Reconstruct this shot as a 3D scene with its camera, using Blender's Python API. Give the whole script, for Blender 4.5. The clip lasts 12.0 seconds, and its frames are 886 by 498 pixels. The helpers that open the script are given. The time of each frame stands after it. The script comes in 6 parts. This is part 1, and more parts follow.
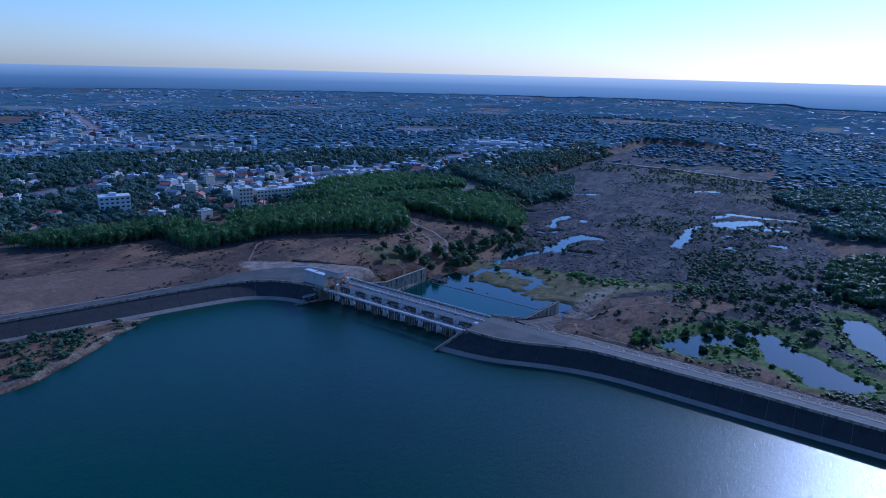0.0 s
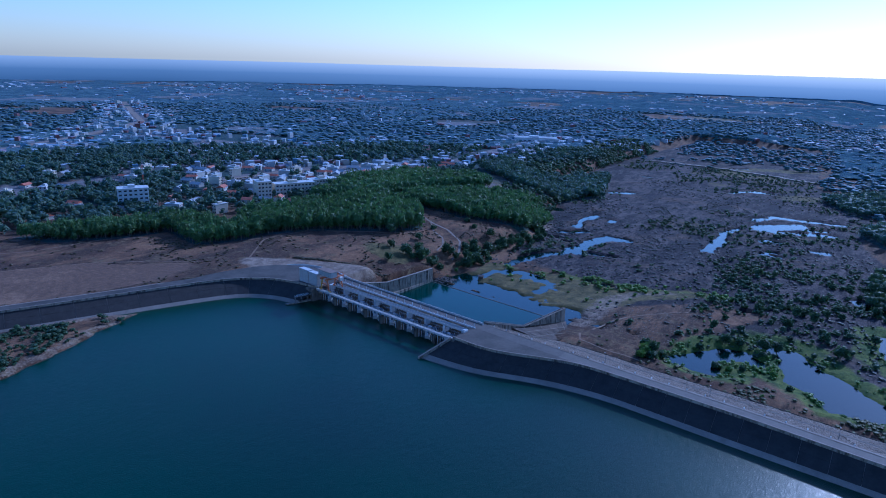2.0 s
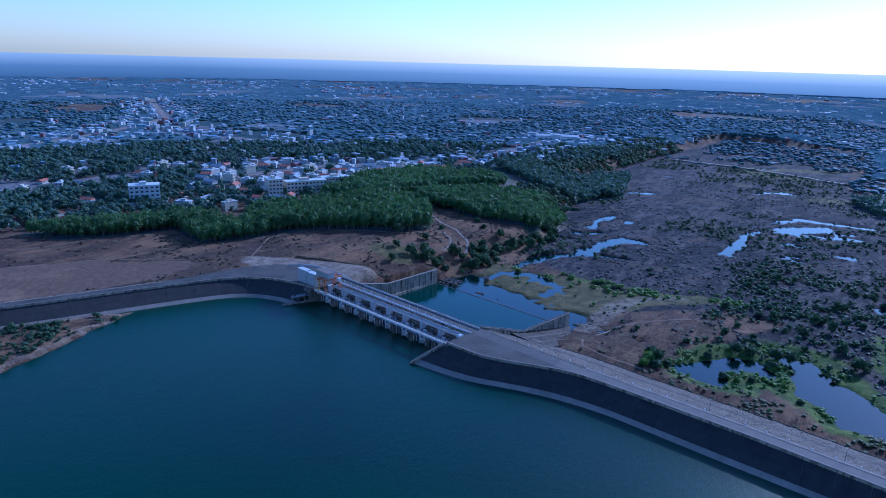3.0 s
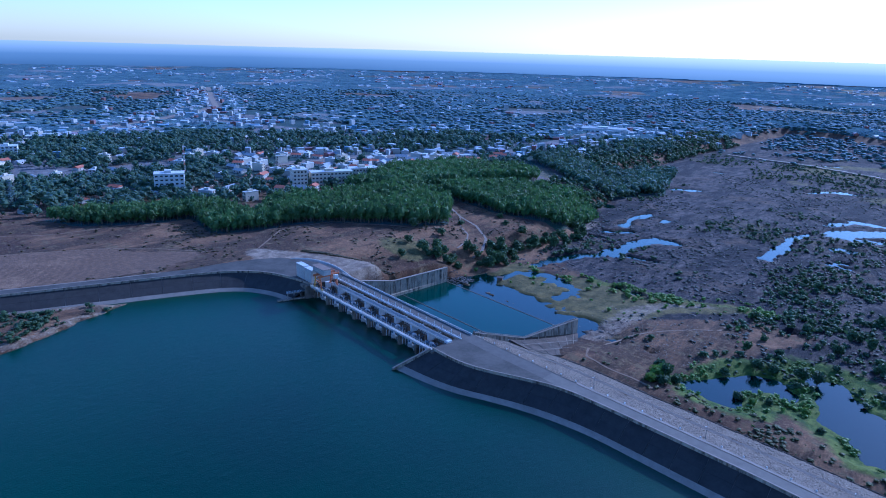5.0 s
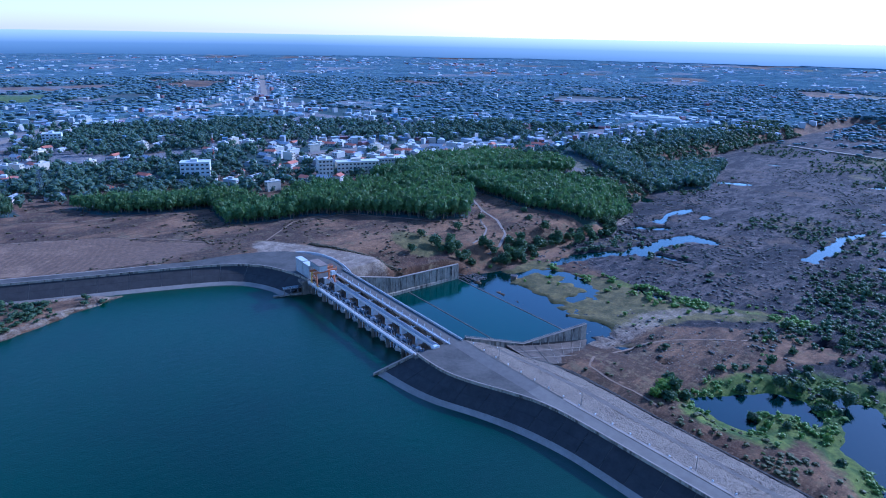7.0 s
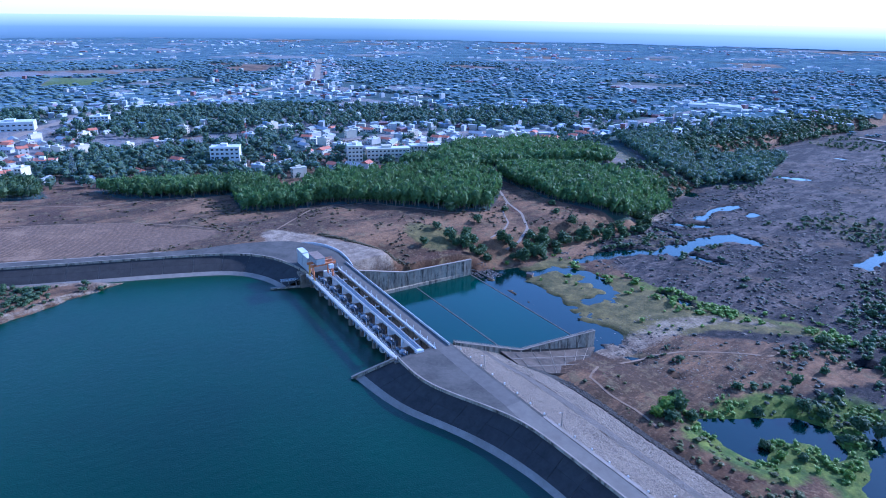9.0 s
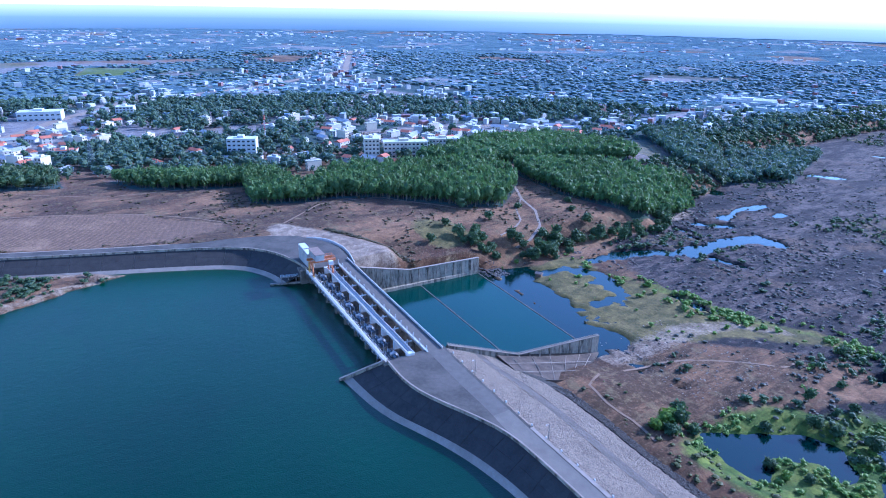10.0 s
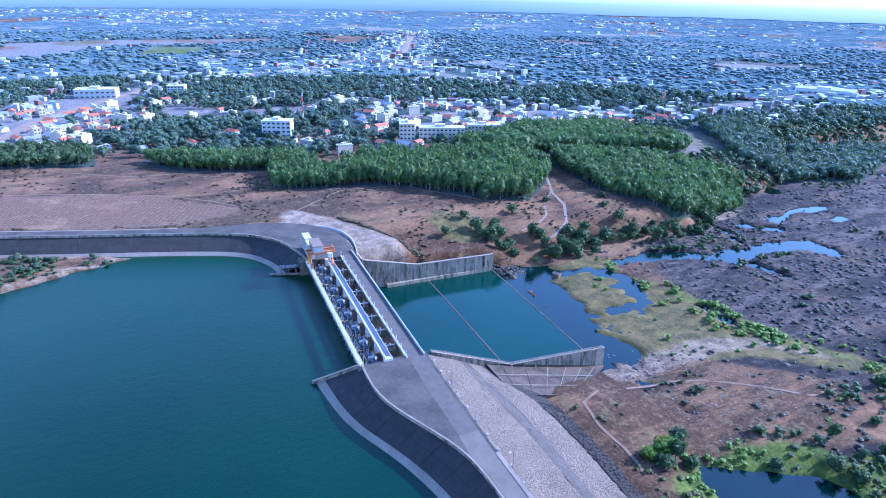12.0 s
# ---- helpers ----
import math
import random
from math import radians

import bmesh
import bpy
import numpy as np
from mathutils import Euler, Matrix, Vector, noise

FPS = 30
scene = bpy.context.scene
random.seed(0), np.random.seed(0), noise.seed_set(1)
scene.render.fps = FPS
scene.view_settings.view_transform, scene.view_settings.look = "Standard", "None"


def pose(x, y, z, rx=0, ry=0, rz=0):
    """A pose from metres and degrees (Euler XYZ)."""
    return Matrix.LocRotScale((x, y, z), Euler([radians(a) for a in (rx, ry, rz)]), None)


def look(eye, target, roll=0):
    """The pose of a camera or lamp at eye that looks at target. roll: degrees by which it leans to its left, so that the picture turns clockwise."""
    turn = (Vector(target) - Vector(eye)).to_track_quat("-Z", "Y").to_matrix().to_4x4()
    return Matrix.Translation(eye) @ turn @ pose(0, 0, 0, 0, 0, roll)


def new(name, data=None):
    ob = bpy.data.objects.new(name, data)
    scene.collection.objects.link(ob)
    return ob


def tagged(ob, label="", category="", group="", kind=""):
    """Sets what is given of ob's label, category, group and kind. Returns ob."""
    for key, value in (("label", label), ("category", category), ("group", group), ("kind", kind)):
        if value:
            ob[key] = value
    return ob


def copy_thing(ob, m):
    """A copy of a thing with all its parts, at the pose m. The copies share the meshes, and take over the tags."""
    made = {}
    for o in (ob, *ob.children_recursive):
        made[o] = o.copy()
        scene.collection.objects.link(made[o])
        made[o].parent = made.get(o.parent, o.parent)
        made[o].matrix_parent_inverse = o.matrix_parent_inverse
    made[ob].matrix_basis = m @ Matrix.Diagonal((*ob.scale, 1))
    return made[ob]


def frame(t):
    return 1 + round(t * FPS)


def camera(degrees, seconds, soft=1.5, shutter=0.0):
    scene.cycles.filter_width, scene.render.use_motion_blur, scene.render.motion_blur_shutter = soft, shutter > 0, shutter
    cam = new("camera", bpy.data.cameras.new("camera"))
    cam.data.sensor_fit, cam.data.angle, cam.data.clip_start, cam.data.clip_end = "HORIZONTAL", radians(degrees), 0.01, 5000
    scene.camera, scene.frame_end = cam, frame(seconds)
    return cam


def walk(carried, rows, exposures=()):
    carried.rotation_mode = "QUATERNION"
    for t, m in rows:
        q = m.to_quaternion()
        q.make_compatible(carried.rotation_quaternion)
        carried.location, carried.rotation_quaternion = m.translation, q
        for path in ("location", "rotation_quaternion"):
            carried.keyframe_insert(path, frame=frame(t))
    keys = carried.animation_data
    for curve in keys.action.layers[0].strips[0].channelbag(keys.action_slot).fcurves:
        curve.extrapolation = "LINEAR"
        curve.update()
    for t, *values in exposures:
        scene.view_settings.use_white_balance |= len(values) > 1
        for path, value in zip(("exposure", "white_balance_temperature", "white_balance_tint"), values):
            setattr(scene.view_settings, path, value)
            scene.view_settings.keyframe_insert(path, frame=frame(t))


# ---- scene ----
cam = camera(67.0, 12.0, 1.0)
METRES, EYE, TILT, LEAN, TURN = 261.0, 161.6, 0.4, 1.7, 29.6
ROWS = [
    (0.0, 0.0, 0.0, 0.0, 0.85, -15.34, -3.09),
    (0.5, 0.0358, 0.0232, 0.0006, 1.97, -15.55, -3.17),
    (1.0, 0.0709, 0.0471, 0.0009, 3.08, -15.72, -3.17),
    (1.5, 0.1056, 0.0722, 0.0014, 4.29, -15.92, -3.17),
    (2.0, 0.1395, 0.0972, 0.0013, 5.47, -16.07, -3.14),
    (2.5, 0.1733, 0.1236, 0.0018, 6.71, -16.25, -3.13),
    (3.0, 0.2058, 0.1504, 0.0027, 7.92, -16.41, -3.07),
    (5.0, 0.3296, 0.2635, 0.0038, 13.04, -17.48, -3.05),
    (5.5, 0.3585, 0.2935, 0.0044, 14.32, -17.79, -2.95),
    (6.0, 0.3861, 0.3234, 0.0049, 15.51, -18.1, -2.79),
    (6.5, 0.4137, 0.3545, 0.0054, 16.78, -18.42, -2.64),
    (7.0, 0.4398, 0.3855, 0.0059, 18.12, -18.76, -2.5),
    (9.0, 0.5388, 0.518, 0.0058, 23.66, -20.22, -2.24),
    (9.5, 0.5615, 0.5531, 0.0064, 25.12, -20.59, -2.22),
    (10.0, 0.5829, 0.5878, 0.0069, 26.62, -21.01, -2.21),
    (10.5, 0.6037, 0.6234, 0.0069, 28.12, -21.44, -2.17),
    (11.0, 0.623, 0.6598, 0.0078, 29.62, -21.85, -2.19),
    (11.5, 0.6419, 0.6972, 0.0085, 31.19, -22.26, -2.19),
    (12.0, 0.6596, 0.7335, 0.0086, 32.73, -22.7, -2.22),
]
walk(cam, [(t, pose(0, 0, EYE, TILT, LEAN, TURN) @ pose(METRES * x, METRES * y, METRES * z, 90 + pitch, roll, yaw)) for t, x, y, z, yaw, pitch, roll in ROWS],
     [(0.0, -0.55, 3980, 22), (3.0, -0.13, 3960, 22), (6.0, 0.38, 4010, 22), (9.0, 0.95, 4240, 24), (12.0, 1.57, 4480, 26)])


# ---- daylight ----
SUN_AZ, SUN_EL = radians(9), radians(29)
world = bpy.data.worlds.new("sky")
scene.world = world
world.use_nodes = True
wn = world.node_tree.nodes
sky = wn.new("ShaderNodeTexSky")
sky.sky_type, sky.sun_disc = "NISHITA", False
sky.sun_elevation, sky.sun_rotation = SUN_EL, SUN_AZ
sky.air_density, sky.dust_density, sky.ozone_density = 1.3, 0.4, 3.0
wn["Background"].inputs["Strength"].default_value = 0.145
world.node_tree.links.new(sky.outputs["Color"], wn["Background"].inputs["Color"])
sun = new("sun", bpy.data.lights.new("sun", "SUN"))
sun.data.energy, sun.data.angle, sun.data.color = 4.0, radians(1.0), (1.0, 0.90, 0.75)
sun.matrix_world = look((math.sin(SUN_AZ) * math.cos(SUN_EL) * 900, math.cos(SUN_AZ) * math.cos(SUN_EL) * 900, math.sin(SUN_EL) * 900), (0, 0, 0))


# ---- materials ----
class Nodes:
    """A principled material and short ways to wire it."""

    def __init__(self, name, rough=0.8, metal=0.0, sheen=0.0, spec=0.5):
        self.mat = bpy.data.materials.new(name)
        self.mat.use_nodes = True
        self.tree = self.mat.node_tree
        self.bsdf = self.tree.nodes["Principled BSDF"]
        self.put("Roughness", rough)
        self.put("Metallic", metal)
        self.put("Specular IOR Level", spec)
        # The blue tint lets this sheen stand in for aerial haze.
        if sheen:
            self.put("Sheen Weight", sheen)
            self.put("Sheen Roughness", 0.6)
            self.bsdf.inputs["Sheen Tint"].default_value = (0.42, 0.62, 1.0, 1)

    def put(self, key, value):
        self.bsdf.inputs[key].default_value = value

    def node(self, kind, **links):
        n = self.tree.nodes.new(kind)
        return n

    def link(self, a, b):
        self.tree.links.new(a, b)

    def place(self):
        return self.node("ShaderNodeNewGeometry").outputs["Position"]

    def noise(self, scale, detail=4, rough=0.6, stretch=None):
        n = self.node("ShaderNodeTexNoise")
        n.inputs["Scale"].default_value, n.inputs["Detail"].default_value, n.inputs["Roughness"].default_value = scale, detail, rough
        where = self.place()
        if stretch:
            m = self.node("ShaderNodeMapping")
            m.inputs["Rotation"].default_value = (0, 0, stretch[0])
            m.inputs["Scale"].default_value = stretch[1:]
            self.link(where, m.inputs["Vector"])
            where = m.outputs["Vector"]
        self.link(where, n.inputs["Vector"])
        return n.outputs["Fac"]

    def span(self, fac, low, high):
        r = self.node("ShaderNodeMapRange")
        r.inputs["From Min"].default_value, r.inputs["From Max"].default_value = low, high
        self.link(fac, r.inputs["Value"])
        return r.outputs["Result"]

    def mix(self, fac, a, b):
        m = self.node("ShaderNodeMix")
        m.data_type = "RGBA"
        for socket, v in ((m.inputs[0], fac), (m.inputs[6], a), (m.inputs[7], b)):
            if isinstance(v, tuple):
                socket.default_value = (*v, 1)
            elif isinstance(v, (int, float)):
                socket.default_value = v
            else:
                self.link(v, socket)
        return m.outputs[2]

    def ramp(self, fac, stops):
        r = self.node("ShaderNodeValToRGB")
        r.color_ramp.interpolation = "CONSTANT"
        el = r.color_ramp.elements
        while len(el) < len(stops):
            el.new(0.5)
        for e, (p, c) in zip(el, stops):
            e.position, e.color = p, (*c, 1)
        self.link(fac, r.inputs["Fac"])
        return r.outputs["Color"]

    def bump(self, fac, strength, distance):
        b = self.node("ShaderNodeBump")
        b.inputs["Strength"].default_value, b.inputs["Distance"].default_value = strength, distance
        self.link(fac, b.inputs["Height"])
        self.link(b.outputs["Normal"], self.bsdf.inputs["Normal"])

    def colour(self, c):
        if isinstance(c, tuple):
            self.bsdf.inputs["Base Color"].default_value = (*c, 1)
        else:
            self.link(c, self.bsdf.inputs["Base Color"])
        return self


def plain(name, a, b, rough=0.8, coarse=0.15, fine=2.0, metal=0.0, bump=0.3, distance=0.05, sheen=0.0, random_by=""):
    """A surface that varies between two colours at two scales."""
    n = Nodes(name, rough, metal, sheen)
    big = n.span(n.noise(coarse, 5), 0.35, 0.65)
    small = n.span(n.noise(fine, 3), 0.3, 0.7)
    c = n.mix(0.35, n.mix(big, a, b), n.mix(small, b, a))
    if random_by:
        src = n.node("ShaderNodeObjectInfo").outputs["Random"] if random_by == "object" else n.node("ShaderNodeNewGeometry").outputs["Random Per Island"]
        hsv = n.node("ShaderNodeHueSaturation")
        vary = n.node("ShaderNodeMapRange")
        vary.inputs["To Min"].default_value, vary.inputs["To Max"].default_value = (0.9, 1.06) if random_by == "object" else (0.6, 1.2)
        n.link(src, vary.inputs["Value"])
        n.link(vary.outputs["Result"], hsv.inputs["Value"])
        shift = n.node("ShaderNodeMapRange")
        shift.inputs["To Min"].default_value, shift.inputs["To Max"].default_value = 0.485, 0.515
        n.link(src, shift.inputs["Value"])
        n.link(shift.outputs["Result"], hsv.inputs["Hue"])
        n.link(c, hsv.inputs["Color"])
        c = hsv.outputs["Color"]
    if bump:
        n.bump(n.noise(fine * 2, 4), bump, distance)
    return n.colour(c).mat


def streaked(name, a, b, dirt):
    """Old concrete with dark water streaks running down."""
    n = Nodes(name, 0.85)
    base = n.mix(n.span(n.noise(0.25, 5), 0.35, 0.65), a, b)
    runs = n.span(n.noise(0.42, 6, 0.75, (0, 1, 1, 0.16)), 0.46, 0.62)
    spots = n.span(n.noise(0.12, 4), 0.27, 0.46)
    m = n.node("ShaderNodeMath")
    m.operation = "MULTIPLY"
    n.link(runs, m.inputs[0])
    n.link(spots, m.inputs[1])
    n.colour(n.mix(m.outputs[0], base, dirt))
    n.bump(n.noise(3, 4), 0.3, 0.05)
    return n.mat


# The sheen argument paints a blue haze over the leaves at grazing angles.
def leaf_material(name, a, b, light=0.25, haze_sheen=0.0, gloss=0.3):
    n = Nodes(name, 0.6, 0, haze_sheen, gloss)
    src = n.node("ShaderNodeNewGeometry").outputs["Random Per Island"]
    patch = n.span(n.noise(0.02, 3), 0.35, 0.65)
    c = n.mix(n.span(src, 0, 1), n.mix(patch, a, b), n.mix(patch, b, tuple(min(1, v * 1.7) for v in a)))
    n.colour(c)
    tr = n.node("ShaderNodeBsdfTranslucent")
    n.link(c, tr.inputs["Color"])
    mx = n.node("ShaderNodeMixShader")
    mx.inputs[0].default_value = light
    n.link(n.bsdf.outputs[0], mx.inputs[1])
    n.link(tr.outputs[0], mx.inputs[2])
    n.link(mx.outputs[0], n.tree.nodes["Material Output"].inputs["Surface"])
    return n.mat


def water_material(name, deep, shallow, rough, waves, ior=1.33):
    n = Nodes(name, rough, 0, 0, 0.5)
    n.put("IOR", ior)
    n.colour(n.mix(n.span(n.noise(0.006, 3), 0.35, 0.65), deep, shallow))
    a = n.noise(0.35, 3, 0.5, (0.3, 1, 0.6, 1))
    b = n.noise(1.6, 2)
    m = n.node("ShaderNodeMath")
    m.operation = "ADD"
    n.link(a, m.inputs[0])
    n.link(b, m.inputs[1])
    n.bump(m.outputs[0], waves, 0.5)
    return n.mat


def ground_material():
    """Soil, grass, rock and sand, mixed by the zones stored on the sheet."""
    n = Nodes("ground_soil", 0.95, 0, 0.03, 0.12)
    z1, z2 = n.node("ShaderNodeVertexColor"), n.node("ShaderNodeVertexColor")
    z1.layer_name, z2.layer_name = "zone_a", "zone_b"
    s1, s2 = n.node("ShaderNodeSeparateColor"), n.node("ShaderNodeSeparateColor")
    n.link(z1.outputs["Color"], s1.inputs["Color"])
    n.link(z2.outputs["Color"], s2.inputs["Color"])
    big, mid, fine = n.noise(0.018, 6, 0.65), n.noise(0.12, 5, 0.65), n.noise(0.7, 4, 0.65)
    dry = n.mix(n.span(big, 0.40, 0.58), (0.060, 0.030, 0.015), (0.200, 0.112, 0.055))
    dry = n.mix(n.span(n.noise(0.045, 7, 0.75, (radians(25), 1, 0.22, 1)), 0.47, 0.57), dry, (0.060, 0.035, 0.017))
    dry = n.mix(n.span(mid, 0.54, 0.66), dry, (0.14, 0.10, 0.05))
    dry = n.mix(n.span(fine, 0.55, 0.72), dry, (0.19, 0.125, 0.075))

    def over(base, weight, colour, soft_noise):
        m = n.node("ShaderNodeMath")
        m.operation = "MULTIPLY_ADD"
        n.link(soft_noise, m.inputs[0])
        m.inputs[1].default_value = 0.9
        m.inputs[2].default_value = -0.45
        a = n.node("ShaderNodeMath")
        a.operation = "ADD"
        n.link(weight, a.inputs[0])
        n.link(m.outputs[0], a.inputs[1])
        return n.mix(n.span(a.outputs[0], 0.35, 0.65), base, colour)

    rows = n.node("ShaderNodeTexWave")
    rows.inputs["Scale"].default_value, rows.inputs["Distortion"].default_value = 0.16, 2.0
    rows.inputs["Detail"].default_value = 3
    mp = n.node("ShaderNodeMapping")
    mp.inputs["Rotation"].default_value = (0, 0, radians(63))
    n.link(n.place(), mp.inputs["Vector"])
    n.link(mp.outputs["Vector"], rows.inputs["Vector"])
    field = n.mix(n.span(rows.outputs["Fac"], 0.1, 0.9), (0.105, 0.064, 0.038), (0.185, 0.115, 0.068))
    field = n.mix(n.span(n.noise(0.03, 6, 0.7), 0.52, 0.66), field, (0.22, 0.138, 0.082))
    rock = n.mix(n.span(n.noise(0.11, 9, 0.85, (radians(50), 1, 0.35, 1)), 0.44, 0.57), (0.014, 0.012, 0.012), (0.120, 0.092, 0.078))
    rock = n.mix(n.span(n.noise(0.030, 7, 0.75, (radians(50), 1, 0.3, 1)), 0.47, 0.60), rock, (0.014, 0.011, 0.011))
    rock = n.mix(n.span(n.noise(0.018, 6, 0.75), 0.55, 0.66), rock, (0.105, 0.070, 0.045))
    rock = n.mix(n.span(fine, 0.52, 0.66), rock, (0.030, 0.024, 0.020))
    green = n.mix(n.span(mid, 0.4, 0.6), (0.070, 0.062, 0.018), (0.150, 0.118, 0.040))
    green = n.mix(n.span(fine, 0.5, 0.8), green, (0.109, 0.095, 0.041))
    lush = n.mix(n.span(mid, 0.4, 0.6), (0.048, 0.078, 0.012), (0.118, 0.140, 0.022))
    wood = n.mix(n.span(mid, 0.35, 0.65), (0.015, 0.029, 0.011), (0.031, 0.048, 0.017))
    sand = n.mix(n.span(mid, 0.4, 0.6), (0.165, 0.124, 0.090), (0.285, 0.225, 0.165))
    town = n.mix(n.span(mid, 0.35, 0.65), (0.088, 0.068, 0.051), (0.204, 0.170, 0.136))
    c = over(dry, s2.outputs[1], field, mid)
    c = over(c, s1.outputs[1], rock, mid)
    c = over(c, s2.outputs[0], wood, mid)
    c = over(c, s2.outputs[2], town, big)
    c = over(c, s1.outputs[0], green, mid)
    c = over(c, s1.outputs[2], sand, fine)
    c = over(c, z1.outputs["Alpha"], lush, mid)
    grain = n.span(n.noise(0.3, 9, 0.85), 0.34, 0.66)
    speck = n.span(n.noise(1.1, 5, 0.8), 0.3, 0.7)
    c = n.mix(1.0, c, n.mix(grain, (0.55, 0.55, 0.57), (1.38, 1.36, 1.32)))
    c.node.blend_type = "MULTIPLY"
    c = n.mix(1.0, c, n.mix(speck, (0.6, 0.6, 0.6), (1.3, 1.3, 1.3)))
    c.node.blend_type = "MULTIPLY"
    n.colour(c)
    # Wooded and built ground gets a stronger blue sheen, imitating haze.
    cover = n.node("ShaderNodeMath")
    cover.operation = "MAXIMUM"
    n.link(s2.outputs[0], cover.inputs[0])
    n.link(s2.outputs[2], cover.inputs[1])
    haze_weight = n.node("ShaderNodeMapRange")
    haze_weight.inputs["To Min"].default_value, haze_weight.inputs["To Max"].default_value = 0.03, 0.12
    n.link(cover.outputs[0], haze_weight.inputs["Value"])
    n.link(haze_weight.outputs["Result"], n.bsdf.inputs["Sheen Weight"])
    n.bump(n.noise(0.3, 9, 0.8), 0.5, 1.2)
    return n.mat


M_GROUND = ground_material()
M_LAKE = water_material("lake_water", (0.0006, 0.0175, 0.0095), (0.0010, 0.029, 0.0125), 0.30, 0.22)
M_BASIN = water_material("basin_water", (0.0022, 0.024, 0.021), (0.004, 0.036, 0.028), 0.07, 0.05)
M_RIVER = water_material("river_water", (0.0012, 0.009, 0.009), (0.003, 0.014, 0.013), 0.06, 0.05, 1.43)
M_SLAB = plain("weathered_slope_concrete", (0.011, 0.010, 0.0095), (0.034, 0.030, 0.028), 0.85, 0.22, 1.0, random_by="object")
M_BAND = plain("bleached_concrete", (0.155, 0.128, 0.102), (0.255, 0.215, 0.178), 0.85, 0.15, 1.5)
M_ASPHALT = plain("old_asphalt", (0.024, 0.021, 0.019), (0.082, 0.072, 0.062), 0.85, 0.09, 0.7)
M_PALEROAD = plain("bleached_road_concrete", (0.092, 0.080, 0.068), (0.138, 0.120, 0.102), 0.85, 0.2, 3.0)
M_ROADTOP = plain("worn_road_asphalt", (0.066, 0.058, 0.052), (0.10, 0.089, 0.079), 0.85, 0.3, 3.0)
M_CONC = streaked("stained_concrete", (0.25, 0.205, 0.15), (0.37, 0.31, 0.23), (0.035, 0.029, 0.022))
M_APRON = plain("stained_apron_concrete", (0.022, 0.016, 0.012), (0.100, 0.073, 0.055), 0.9, 0.13, 0.6, bump=0.6, distance=0.3)
M_TRACK = plain("field_dirt", (0.125, 0.08, 0.048), (0.19, 0.125, 0.08), 0.9, 0.2, 2.0)
M_RUST = plain("rusty_sheet_roof", (0.13, 0.085, 0.062), (0.22, 0.165, 0.135), 0.7, 0.4, 3.0)
M_PATH = plain("worn_dirt", (0.16, 0.122, 0.094), (0.24, 0.19, 0.15), 0.9, 0.2, 2.0)
M_PIER = streaked("pier_concrete", (0.105, 0.086, 0.064), (0.185, 0.150, 0.110), (0.020, 0.017, 0.013))
M_WHITE = plain("painted_white", (0.40, 0.41, 0.42), (0.55, 0.56, 0.56), 0.55, 0.4, 4.0, bump=0.1)
M_BLUEWHITE = plain("pale_blue_paint", (0.34, 0.32, 0.305), (0.47, 0.445, 0.42), 0.6, 0.5, 1.6, bump=0.1)
M_STEEL = plain("grey_painted_steel", (0.09, 0.11, 0.14), (0.16, 0.19, 0.23), 0.45, 0.6, 4.0, metal=0.3, bump=0.1)
M_DARKSTEEL = plain("dark_gate_steel", (0.03, 0.034, 0.04), (0.07, 0.075, 0.085), 0.5, 0.5, 3.0, metal=0.4, bump=0.1)
M_ORANGE = plain("orange_paint", (0.36, 0.11, 0.035), (0.46, 0.16, 0.06), 0.45, 0.7, 5.0, bump=0.1)
M_YELLOW = plain("yellow_paint", (0.45, 0.28, 0.03), (0.55, 0.36, 0.06), 0.45, 0.7, 5.0, bump=0.1)
def rubble_material(name, a, b, cell):
    """Packed stones, each of its own shade, with sunk joints."""
    n = Nodes(name, 0.9)
    vor = n.node("ShaderNodeTexVoronoi")
    vor.inputs["Scale"].default_value = cell
    n.link(n.place(), vor.inputs["Vector"])
    tone = n.node("ShaderNodeSeparateColor")
    n.link(vor.outputs["Color"], tone.inputs["Color"])
    c = n.mix(tone.outputs[0], a, b)
    c = n.mix(n.span(n.noise(0.07, 5), 0.4, 0.62), c, n.mix(0.5, c, a))
    c = n.mix(n.span(vor.outputs["Distance"], 0.42, 0.75), c, tuple(v * 0.3 for v in a))
    n.colour(c)
    flip = n.node("ShaderNodeMath")
    flip.operation = "SUBTRACT"
    flip.inputs[0].default_value = 1.0
    n.link(vor.outputs["Distance"], flip.inputs[1])
    n.bump(flip.outputs[0], 0.9, 0.5)
    return n.mat


M_GRAVEL = rubble_material("pale_rubble_stones", (0.145, 0.110, 0.082), (0.30, 0.240, 0.183), 2.4)
M_BERM = plain("grey_drain_stone", (0.05, 0.042, 0.036), (0.10, 0.083, 0.07), 0.9, 0.15, 2.0, bump=0.8, distance=0.4)
M_ROCKBED = rubble_material("dark_riprap_bed", (0.006, 0.005, 0.0045), (0.040, 0.031, 0.025), 1.0)
M_ROCK = plain("dark_riprap", (0.008, 0.0065, 0.006), (0.032, 0.025, 0.021), 0.9, 0.3, 1.2, bump=1.0, distance=0.6)
M_STONE = plain("loose_stone", (0.12, 0.095, 0.074), (0.225, 0.182, 0.142), 0.9, 0.4, 2.0, bump=0.3, random_by="island")
M_BOULDER = plain("dark_river_rock", (0.03, 0.026, 0.025), (0.10, 0.084, 0.075), 0.85, 0.3, 1.5, bump=0.5, random_by="island")
M_BARK = plain("grey_bark", (0.10, 0.08, 0.06), (0.19, 0.15, 0.11), 0.9, 1.0, 6.0, bump=0.4)
M_PLANT = leaf_material("plantation_leaves", (0.045, 0.094, 0.026), (0.098, 0.150, 0.042), 0.4, 0.04)
